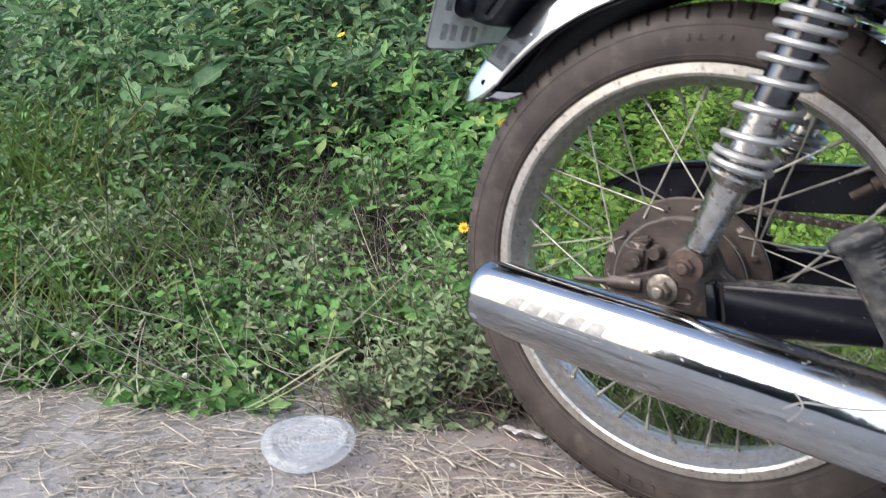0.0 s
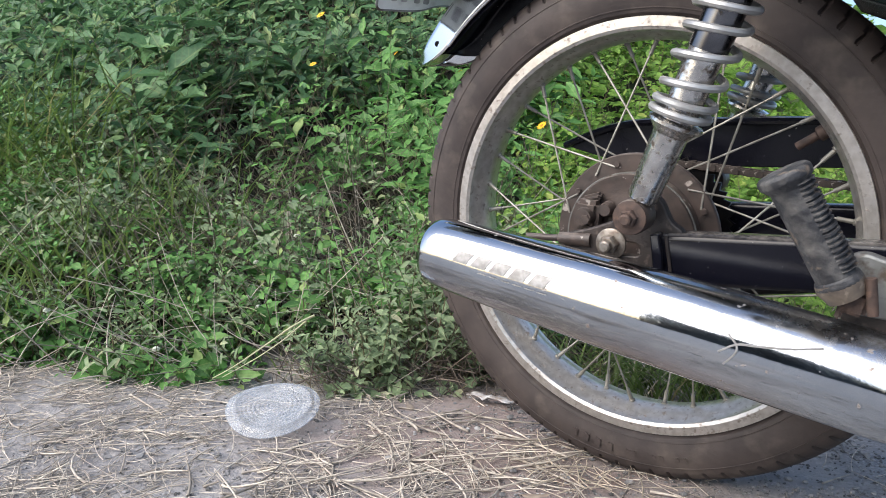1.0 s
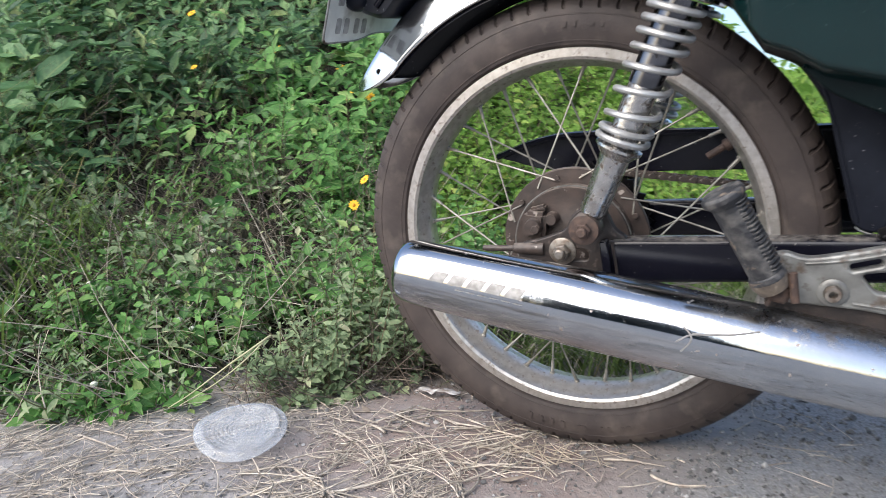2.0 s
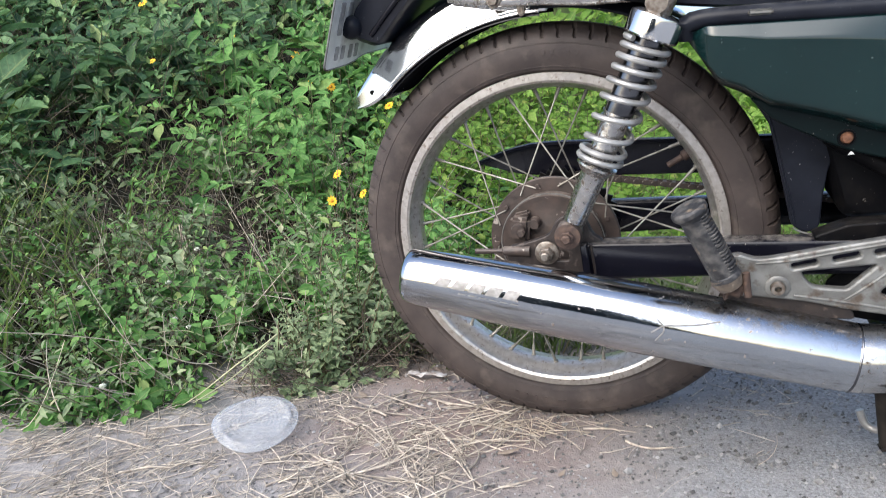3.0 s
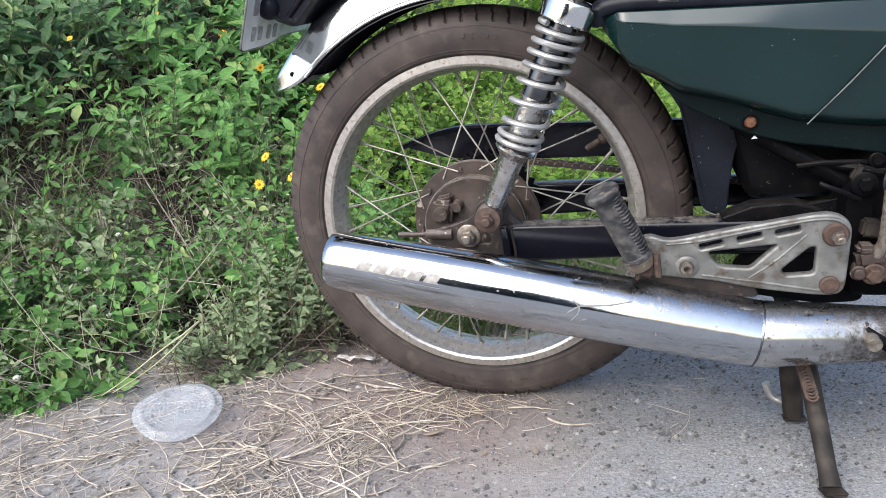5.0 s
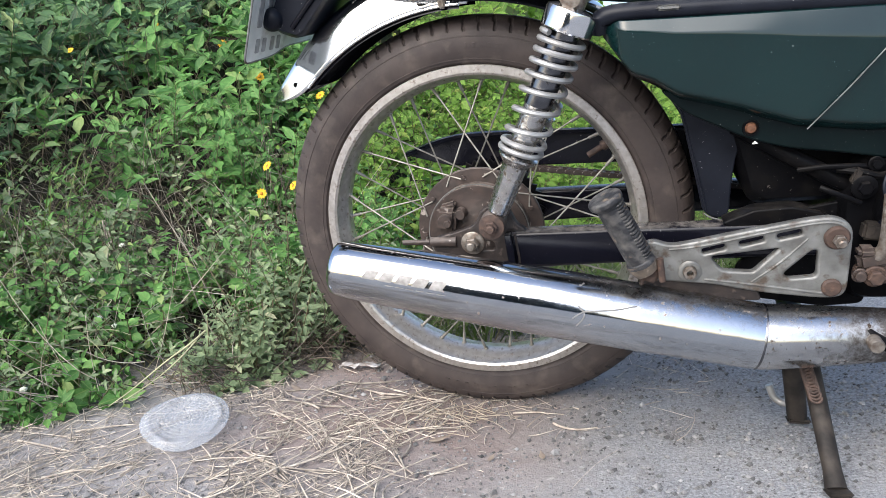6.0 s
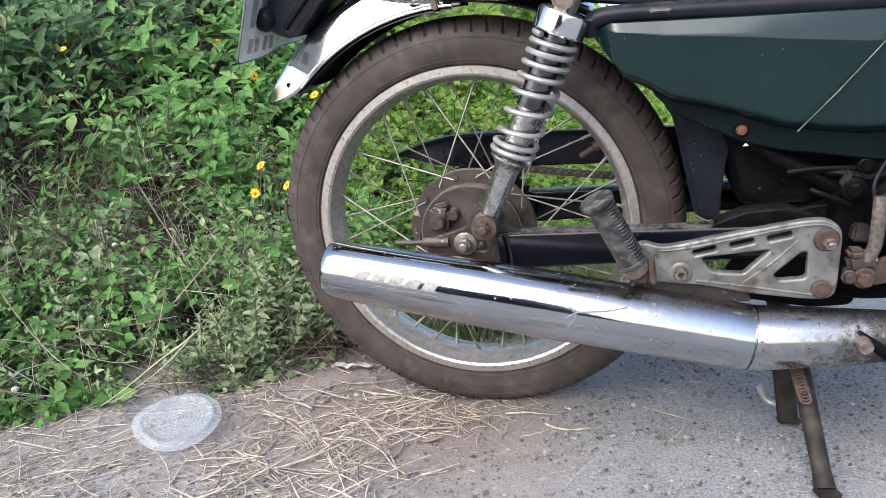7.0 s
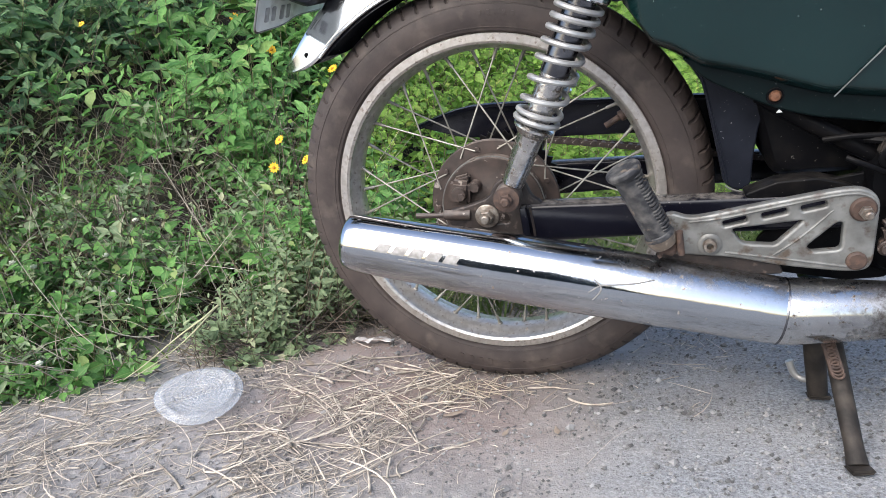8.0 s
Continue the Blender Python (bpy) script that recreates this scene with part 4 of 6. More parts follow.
guard = part("inner_mudguard", fender_mesh(38, 86, 0.332, 0.352, 0.062, 0.0, False), PLASTIC, bike, "black plastic inner mudguard")
guard.modifiers.new("thickness", "SOLIDIFY").thickness = 0.003
web = []
for i in range(25):
    a = radians(40 - 43 * i / 24)
    web.append([(r * math.cos(a), y, 0.30 + r * math.sin(a)) for r, y in ((0.335, -0.072), (0.331, -0.066), (0.331, 0.066), (0.335, 0.070))])
flap_web = part("flap_web", smooth(skin(web), 50), PLASTIC, guard)
flap_web.modifiers.new("thickness", "SOLIDIFY").thickness = 0.003
flap_line = rounded([(0.272, 0.497), (0.293, 0.4665), (0.301, 0.4223), (0.3082, 0.3639), (0.3151, 0.3055), (0.3230, 0.2955), (0.3400, 0.2905), (0.3486, 0.2990), (0.3537, 0.3381), (0.3613, 0.3717), (0.3716, 0.3950), (0.3885, 0.4197), (0.375, 0.4700), (0.310, 0.5000)], 0.007)
part("mud_flap", sheet_metal("mud_flap", [flap_line], -0.075, 0.006, 0.0022), PLASTIC, guard, "scuffed black plastic flap ahead of the tyre")
part("flap_fold", smooth(tube(curve_points([(0.297, -0.0785, 0.455), (0.3055, -0.0785, 0.410), (0.3135, -0.0785, 0.355), (0.3205, -0.0785, 0.306)], 6), 0.0016, 8)), PLASTIC, guard)
rim_line = curve_points([(0.3175, -0.0775, 0.3000), (0.3240, -0.0785, 0.2945), (0.3400, -0.0785, 0.2895), (0.3490, -0.0780, 0.2985)], 6)
part("flap_rim", smooth(tube(rim_line, 0.0011, 8)), ALLOY, guard, "bare scuffed lower edge")
bm = skin([[(0.3735, -0.1315, 0.400), (0.3805, -0.1315, 0.400)], [(0.3765, -0.1320, 0.4035), (0.3775, -0.1320, 0.4035)]])
chip = part("paint_chip", bm, PLATE, cover, "pale chip in the black paint")
chip.modifiers.new("thickness", "SOLIDIFY").thickness = 0.0008


def soft_box(corners_low, corners_high, radius):
    """A rounded body between two outlines in x and z, at two depths."""
    y0, low = corners_low
    y1, high = corners_high
    rows = []
    for y, line, shrink in ((y0, low, 0.93), (y0 + (y1 - y0) * 0.06, low, 1.0), (y1 - (y1 - y0) * 0.06, high, 1.0), (y1, high, 0.93)):
        pts = rounded(line, radius)
        c = sum(pts, Vector((0, 0))) / len(pts)
        rows.append([((c + (p - c) * shrink).x, y, (c + (p - c) * shrink).y) for p in pts])
    return smooth(skin(rows, False, True, True), 45)


# number plate seen from behind, on its black holder
PLATE_AT = pose(-0.2600, 0.0, 0.6065, 26, 0, 90)
outline = rounded([(-0.128, 0.0), (-0.040, 0.002), (-0.005, 0.012), (0.128, 0.014), (0.128, 0.115), (-0.128, 0.115)], [0.010, 0.03, 0.02, 0.01, 0.01, 0.01])
number_plate = sheet_metal("number_plate", [outline], 0.0, 0.0022, 0.0008)
number_plate.transform(PLATE_AT)
plate_ob = part("number_plate", number_plate, PLATE, bike, "bare grey back of a bent number plate")
for k, (u, v, w, h) in enumerate(((-0.098, 0.022, 0.012, 0.020), (-0.078, 0.022, 0.012, 0.020), (-0.052, 0.022, 0.012, 0.020), (-0.032, 0.022, 0.012, 0.020), (-0.100, 0.070, 0.014, 0.045), (-0.074, 0.070, 0.014, 0.045), (-0.045, 0.070, 0.014, 0.045))):
    bar = sheet_metal("embossed_bar", [rounded([(u - w / 2, v - h / 2), (u + w / 2, v - h / 2), (u + w / 2, v + h / 2), (u - w / 2, v + h / 2)], 0.003)], -0.0012, 0.0016, 0.0005)
    bar.transform(PLATE_AT)
    part("embossed_bar", bar, EMBOSS, plate_ob)
part("rolled_rim", smooth(tube([PLATE_AT @ Vector((p.x, 0.0, p.y)) for p in outline] + [PLATE_AT @ Vector((outline[0].x, 0.0, outline[0].y))], 0.0016, 8)), ALLOY, plate_ob, "pale rolled rim")
lamp_line = [(-0.232, 0.641), (-0.1965, 0.622), (-0.140, 0.668), (-0.050, 0.724), (-0.050, 0.790), (-0.188, 0.790), (-0.200, 0.690), (-0.222, 0.676)]
holder = part("plate_holder", soft_box((-0.078, lamp_line), (0.066, lamp_line), 0.012), PLASTIC, bike, "black plastic plate and lamp holder")
part("holder_knob", smooth(lathe([(0.0001, -0.012), (0.008, -0.011), (0.014, -0.007), (0.0165, 0.0), (0.0165, 0.008), (0.0001, 0.008)], 24, (-0.2275, -0.0785, 0.6560), loop=False)), PLASTIC, holder)
part("holder_rib", smooth(tube(curve_points([(-0.200, -0.0785, 0.640), (-0.17, -0.0785, 0.664), (-0.13, -0.0785, 0.694), (-0.09, -0.0785, 0.720)], 5), 0.004, 10)), BLACK, holder)

# chain, guard and the dark parts ahead of the wheel
guard_line = rounded([(-0.128, 0.409), (-0.080, 0.421), (-0.035, 0.427), (0.092, 0.415), (0.196, 0.403), (0.37, 0.383), (0.37, 0.262), (0.312, 0.268), (0.295, 0.340), (0.18, 0.352), (0.04, 0.366), (-0.06, 0.382)], 0.012)
chain_guard = part("chain_guard", sheet_metal("chain_guard", [guard_line], 0.074, 0.004, 0.001), BLACK, bike, "black sheet metal chain guard")
part("guard_lip", smooth(tube(curve_points([(-0.125, 0.070, 0.410), (-0.035, 0.064, 0.4275), (0.092, 0.064, 0.4155), (0.196, 0.064, 0.4035), (0.33, 0.064, 0.3885)], 5), 0.005, 8, flat=1.8)), BLACK, chain_guard)
link_plate = sheet_metal("link", [rounded([(-0.010, -0.005), (0, -0.0035), (0.010, -0.005), (0.010, 0.005), (0, 0.0035), (-0.010, 0.005)], 0.0045)], -0.0065, 0.0016, 0.0004)
bm = bmesh.new()
bm.from_mesh(link_plate)
other = link_plate.copy()
other.transform(Matrix.Translation((0, 0.013, 0)))
bm.from_mesh(other)
for x in (-0.00635, 0.00635):
    lathe([(0.0001, -0.0075), (0.0038, -0.0075), (0.0038, 0.0075), (0.0001, 0.0075)], 8, (x, 0, 0), loop=False, bm=bm)
link_data = bpy.data.meshes.new("link")
bm.to_mesh(link_data)
bm.free()
link_data.materials.append(HUB)
chain = part("chain", smooth(tube([(0.03, 0.062, 0.372), (0.55, 0.062, 0.252)], 0.0022, 6)), DARK, bike, "oily roller chain")
for k in range(40):
    s = (k + 0.5) / 40
    ob = new("link", link_data)
    ob.parent = chain
    ob.matrix_local = pose(0.03 + 0.52 * s, 0.062 + (0.0012 if k % 2 else 0), 0.372 - 0.120 * s, 0, 13.0, 0)
part("chain_lower_run", smooth(tube([(0.02, 0.062, 0.206), (0.55, 0.062, 0.235)], 0.005, 6, flat=1.3)), DARK, chain)


box = [(0.372, 0.305), (0.70, 0.285), (0.70, 0.52), (0.360, 0.55), (0.350, 0.42)]
part("air_box", soft_box((-0.082, box), (0.095, box), 0.02), DARK, bike, "dark grimy air box behind the panel")
seat_line = [(0.02, 0.655), (0.20, 0.600), (0.26, 0.585), (0.70, 0.522), (0.70, 0.66), (0.02, 0.73)]
part("seat_base", soft_box((-0.115, seat_line), (0.115, seat_line), 0.02), PLASTIC, bike, "black seat base")
frame_part = part("frame_tube", smooth(tube(curve_points([(0.18, -0.105, 0.618), (0.30, -0.105, 0.598), (0.70, -0.105, 0.545)], 4), 0.012, 12)), BLACK, bike, "black frame tube")
part("cross_tube", smooth(tube(curve_points([(0.36, -0.102, 0.418), (0.42, -0.105, 0.372), (0.50, -0.108, 0.318), (0.58, -0.108, 0.29)], 5), 0.011, 12)), DARK, frame_part)
part("shock_mount", smooth(tube([(0.186, -0.160, 0.609), (0.186, -0.09, 0.609)], 0.013, 14)), ZINC, frame_part)
part("arm_shield", sheet_metal("arm_shield", [rounded([(0.335, 0.298), (0.375, 0.310), (0.42, 0.309), (0.452, 0.298), (0.47, 0.285), (0.34, 0.289)], 0.006)], -0.100, 0.030, 0.003), DARK, frame_part)

part("lower_rail", smooth(tube(curve_points([(0.385, -0.085, 0.262), (0.41, -0.085, 0.215), (0.46, -0.085, 0.190), (0.70, -0.085, 0.180)], 5), 0.013, 12)), DARK, frame_part)
part("pivot_plate", sheet_metal("pivot_plate", [rounded([(0.40, 0.300), (0.380, 0.262), (0.345, 0.232), (0.350, 0.190), (0.45, 0.165), (0.50, 0.165), (0.50, 0.31)], 0.012)], -0.105, 0.008, 0.002), DARK, frame_part)

# crank case, lever and linkage at the front
case_line = [(0.472, 0.200), (0.480, 0.176), (0.70, 0.160), (0.70, 0.375), (0.520, 0.375), (0.470, 0.330)]
case = part("crank_case", soft_box((-0.125, case_line), (0.10, case_line), 0.03), DARK, bike, "oily dark crank case")
part("case_cover", smooth(lathe([(0.0001, -0.026), (0.036, -0.026), (0.044, -0.020), (0.047, 0.0), (0.0001, 0.0)], 36, (0.552, -0.125, 0.292), loop=False)), DARK, case)
part("case_rib", smooth(tube(curve_points([(0.468, -0.120, 0.352), (0.49, -0.130, 0.349), (0.512, -0.130, 0.341), (0.53, -0.13, 0.345)], 5), 0.0045, 8)), DARK, case)
part("case_bolt", bolt_head((0.494, -0.133, 0.330), 0.0085, 0.010, 6, 0.0145), DARK, case)
part("case_bolt", bolt_head((0.508, -0.128, 0.356), 0.006, 0.008, 6, 0.009), DARK, case)
part("switch_box", block((0.502, -0.138, 0.2755), (0.026, 0.018, 0.021), 0.003, (0, 12, 0)), STAND, case, "small dusty grey box")
part("switch_wire", smooth(tube(curve_points([(0.508, -0.142, 0.286), (0.515, -0.150, 0.305), (0.512, -0.145, 0.335), (0.530, -0.13, 0.36)], 6), 0.0022, 8)), PLASTIC, case)
part("case_arm", smooth(tube(curve_points([(0.446, -0.135, 0.336), (0.456, -0.140, 0.331), (0.474, -0.140, 0.321), (0.489, -0.136, 0.311)], 5), [0.0034] * 16, 10, flat=0.7)), DARK, case)
part("case_arm", smooth(tube(curve_points([(0.425, -0.118, 0.356), (0.45, -0.124, 0.358), (0.478, -0.126, 0.356), (0.505, -0.124, 0.352)], 5), [0.0036] * 16, 10, flat=0.8)), DARK, case)
part("case_lug", block((0.487, -0.130, 0.344), (0.010, 0.010, 0.020), 0.002, (0, 24, 0)), STAND, case)
lever = part("kick_lever", smooth(tube(curve_points([(0.512, -0.170, 0.330), (0.509, -0.172, 0.300), (0.506, -0.168, 0.268), (0.498, -0.165, 0.250)], 6), [0.008] * 19, 12, flat=0.7)), ZINC, bike, "brown stained steel lever")
bm = block((0.494, -0.160, 0.2490), (0.034, 0.020, 0.022), 0.005, (0, -8, 0))
block((0.488, -0.160, 0.2590), (0.020, 0.022, 0.012), 0.004, (0, 5, 0), bm)
part("lever_clevis", smooth(bm), HUB, lever, "rust-brown clevis")
part("clevis_bolt", bolt_head((0.494, -0.170, 0.2300), 0.0095, 0.011, 6, 0.013), RUST, lever)
part("clevis_bolt", bolt_head((0.478, -0.170, 0.2330), 0.0065, 0.008, 12, 0.009), HUB, lever)
part("lever_plate", sheet_metal("lever_plate", [rounded([(0.472, 0.222), (0.505, 0.214), (0.56, 0.222), (0.56, 0.262), (0.505, 0.245), (0.474, 0.242)], 0.008)], -0.158, 0.008, 0.002), RUST, lever)

# centre stand
stand = part("centre_stand", smooth(tube([(0.418, -0.10, 0.150), (0.418, 0.10, 0.150)], 0.014, 14)), DARK, bike, "dusty dark steel centre stand")
part("stand_leg", smooth(tube([(0.424, -0.120, 0.150), (0.425, -0.150, 0.100), (0.424, -0.255, 0.018), (0.424, -0.270, 0.004)], [0.0120, 0.0120, 0.0108, 0.0125], 14, flat=0.8)), STAND, stand)
part("stand_leg", smooth(tube([(0.412, -0.085, 0.160), (0.415, -0.088, 0.08), (0.418, -0.090, -0.017)], [0.0145, 0.0145, 0.0135], 12, flat=0.8)), STAND, stand)
part("stand_foot", block((0.425, -0.277, 0.0040), (0.028, 0.022, 0.006), 0.0025, (-8.7, 5.5, 12)), STAND, stand, "mud-caked foot plate")
part("stand_foot", block((0.419, -0.091, -0.0200), (0.031, 0.022, 0.006), 0.0025, (-8.7, 5.5, 0)), STAND, stand)
part("stand_tang", smooth(tube(curve_points([(0.410, -0.086, 0.004), (0.400, -0.080, 0.002), (0.391, -0.075, 0.009), (0.386, -0.070, 0.026)], 6), 0.0055, 10)), SPRING, stand, "bent grey steel tang")
coil = []
for i in range(221):
    s = i / 220
    a = 2 * math.pi * 13 * s
    p = Vector((0.414, -0.158, 0.122)).lerp(Vector((0.420, -0.200, 0.085)), s)
    coil.append(p + Vector((0.0068 * math.cos(a), 0.0055 * math.sin(a), 0.005 * math.sin(a))))
part("stand_spring", smooth(tube(coil, 0.0017, 6)), RUST, stand, "rusty brown return spring")


FLOWERS = [(-1.399, 1.118, 0.804), (-1.488, 0.797, 0.719), (-1.275, 1.331, 0.75), (-0.843, 1.192, 0.535), (-1.681, 1.013, 0.944), (-1.07, 1.05, 0.617), (-0.988, 1.05, 0.607), (-0.738, 0.57, 0.353), (-0.686, 0.43, 0.298), (-0.609, 0.45, 0.312)]
PALE_FLOWERS = [(-0.986, -0.016, 0.172), (-0.876, 0.06, 0.176), (-0.804, -0.017, 0.121), (-0.766, -0.025, 0.108), (-0.89, 0.18, 0.224), (-0.822, -0.198, 0.05), (-1.74, 0.075, 0.339), (-1.031, -0.021, 0.182), (-1.034, -0.28, 0.1)]
# x, y, length, turn and curl of the thick stalks
STRAWS = [(-0.313, -0.177, 0.195, -40, -0.27), (-0.246, -0.216, 0.147, -46, 0.22), (-0.193, -0.276, 0.086, -62, -0.1), (-0.151, -0.286, 0.085, -25, 0.15), (-0.177, -0.18, 0.125, -50, 0.18), (-0.115, -0.272, 0.1, -62, -0.18), (-0.046, -0.28, 0.052, 36, 0.08), (-0.201, -0.041, 0.108, -8, 0.18), (-0.11, -0.114, 0.128, -17, -0.0), (-0.362, -0.092, 0.117, 162, 0.28), (-0.694, -0.292, 0.138, -12, -0.09), (-0.589, -0.36, 0.079, 18, -0.26), (0.037, -0.076, 0.06, -9, -0.52), (0.105, -0.13, 0.073, -16, 0.6), (-0.224, -0.212, 0.077, -6, 0.28), (-0.31, -0.297, 0.142, -36, -0.11), (-0.64, -0.222, 0.099, 19, -0.16)]
DEAD_LEAVES = [(-0.099, -0.200, 0.035, 0.4, DEAD, "curled dead brown leaf on the soil"), (0.074, -0.232, 0.020, 1.9, DEAD, "small dry tan leaf on the soil"), (-0.381, -0.040, 0.030, 2.6, DEAD, "curled dead brown leaf by the straw"), (-0.198, -0.230, 0.024, 0.2, DEAD, "small dead brown leaf on the soil"), (-0.001, -0.247, 0.018, 1.2, DEAD, "small dry tan leaf on the soil"), (-0.238, 0.111, 0.030, 0.9, DEAD, "dead brown leaf beside the tyre")]


# ---- plants ----
rng = np.random.default_rng(7)


def leaf_pattern(along, wide):
    """One leaf, a metre long along x, toothed, folded a little along its rib and drooping at the tip."""
    n = len(along)
    verts = [(t, 0.0, -0.03 - 0.18 * t * t) for t in along]
    for side in (1, -1):
        for k in range(1, n - 1):
            tooth = 1.08 if k % 2 else 0.88
            verts.append((along[k] + (0.035 if k % 2 else -0.02), side * wide[k] * tooth, 0.075 - 0.20 * along[k] ** 2))
    faces = []
    for base in (n, 2 * n - 2):
        ring = [(0, 1, base)]
        for k in range(1, n - 2):
            ring += [(k, k + 1, base + k), (k, base + k, base + k - 1)]
        ring.append((n - 2, n - 1, base + n - 3))
        faces += ring if base == n else [f[::-1] for f in ring]
    return np.array(verts), np.array(faces)


LEAF_V, LEAF_F = leaf_pattern([0.0, 0.10, 0.21, 0.33, 0.46, 0.59, 0.72, 0.85, 1.0], [0.0, 0.15, 0.27, 0.40, 0.47, 0.36, 0.27, 0.14, 0.0])
PLAIN_V, PLAIN_F = leaf_pattern([0.0, 0.18, 0.42, 0.70, 1.0], [0.0, 0.31, 0.43, 0.30, 0.0])


def many(name, pattern, faces, where, along, up, length, width):
    """One mesh of many copies of a pattern, each with its own place, direction and size."""
    where, along, up = np.asarray(where, float), np.asarray(along, float), np.asarray(up, float)
    along = along / np.linalg.norm(along, axis=1, keepdims=True)
    across = np.cross(up, along)
    across /= np.linalg.norm(across, axis=1, keepdims=True) + 1e-9
    over = np.cross(along, across)
    length, width = np.asarray(length)[:, None, None], np.asarray(width)[:, None, None]
    p = pattern[None]
    pts = where[:, None] + p[..., :1] * along[:, None] * length + p[..., 1:2] * across[:, None] * width + p[..., 2:] * over[:, None] * length
    n, m = len(where), len(pattern)
    tri = (faces[None] + (np.arange(n) * m)[:, None, None]).reshape(-1, 3)
    mesh = bpy.data.meshes.new(name)
    mesh.vertices.add(n * m)
    mesh.vertices.foreach_set("co", pts.reshape(-1).astype(np.float32))
    mesh.loops.add(tri.size)
    mesh.loops.foreach_set("vertex_index", tri.reshape(-1).astype(np.int32))
    mesh.polygons.add(len(tri))
    mesh.polygons.foreach_set("loop_start", np.arange(0, tri.size, 3, dtype=np.int32))
    mesh.polygons.foreach_set("use_smooth", np.ones(len(tri), bool))
    uv = np.stack([pattern[:, 0], pattern[:, 1] + 0.5], 1)[np.tile(faces.reshape(-1), n)]
    mesh.uv_layers.new(name="leaf").data.foreach_set("uv", uv.reshape(-1).astype(np.float32))
    mesh.update()
    mesh.validate()
    return mesh


def strands(name, lines, radius, sides=4):
    """Thin stalks along many short lines, joined into one mesh; radius is one for each line."""
    verts, faces = [], []
    for line, r in zip(lines, radius):
        pts = [np.asarray(p, float) for p in line]
        first = len(verts)
        for i, p in enumerate(pts):
            d = pts[min(i + 1, len(pts) - 1)] - pts[max(i - 1, 0)]
            d = d / (np.linalg.norm(d) + 1e-9)
            ref = np.array((0, 0, 1.0)) if abs(d[2]) < 0.9 else np.array((1.0, 0, 0))
            a = np.cross(d, ref)
            a /= np.linalg.norm(a) + 1e-9
            b = np.cross(d, a)
            taper = 1 - 0.55 * i / (len(pts) - 1)
            for k in range(sides):
                q = 2 * math.pi * k / sides
                verts.append(tuple(p + r * taper * (math.cos(q) * a + math.sin(q) * b)))
        for i in range(len(pts) - 1):
            for k in range(sides):
                a0, a1 = first + i * sides + k, first + i * sides + (k + 1) % sides
                faces.append((a0, a1, a1 + sides, a0 + sides))
    mesh = bpy.data.meshes.new(name)
    mesh.from_pydata(verts, [], faces)
    mesh.polygons.foreach_set("use_smooth", np.ones(len(faces), bool))
    return mesh


def sprigs(count, place, tall, leaf, lean=(0.0, -0.5, 0.85), slim=0.5, spread=0.45, gap=0.03):
    """Leafy shoots: stems, and leaves in crossed pairs. place() gives the foot of a shoot."""
    stems, radii = [], []
    w, a, u, ln, wd = [], [], [], [], []
    for _ in range(count):
        foot = np.array(place())
        grow = np.array(lean) + rng.normal(0, spread, 3) * (1, 1, 0.4)
        grow[2] = abs(grow[2]) + 0.15
        grow /= np.linalg.norm(grow)
        high = rng.uniform(*tall)
        size = rng.uniform(*leaf)
        bend = rng.normal(0, 0.10, 3)
        nodes = max(3, int(high / gap))
        turn = rng.uniform(0, math.pi)
        ref = np.cross(grow, (0.3, 0.2, 0.1))
        ref /= np.linalg.norm(ref)
        ref2 = np.cross(grow, ref)
        line = []
        for k in range(nodes + 1):
            s = k / nodes
            p = foot + grow * high * s + bend * high * s * s
            line.append(p)
            if s < 0.25:
                continue
            q = turn + k * math.pi / 2
            grade = (0.55 + 0.75 * math.sin(math.pi * min(s * 0.9, 1))) if s < 0.95 else 0.55
            for flip in (1, -1):
                out = flip * (math.cos(q) * ref + math.sin(q) * ref2)
                d = out + grow * (0.35 + 0.5 * (s > 0.9)) + rng.normal(0, 0.18, 3)
                w.append(p + out * 0.003)
                a.append(d)
                u.append(grow * 0.8 + np.array((0.05, -0.55, 0.45)) + rng.normal(0, 0.34, 3))
                one = size * grade * rng.uniform(0.7, 1.15)
                ln.append(one)
                wd.append(one * slim * rng.uniform(0.85, 1.2))
        stems.append(line[::2] if len(line) > 4 else line)
        radii.append(0.0016)
    return stems, radii, (w, a, u, ln, wd)


def on_bank(x, y):
    return (x, y, ground_height(x, y) - 0.01)


def open_side(x, y):
    """Positive on the open field beyond the wheel, negative on the overgrown bank."""
    return x + 0.5 * y + 0.25 + 0.12 * noise.noise((x * 4, y * 4, 2.0))


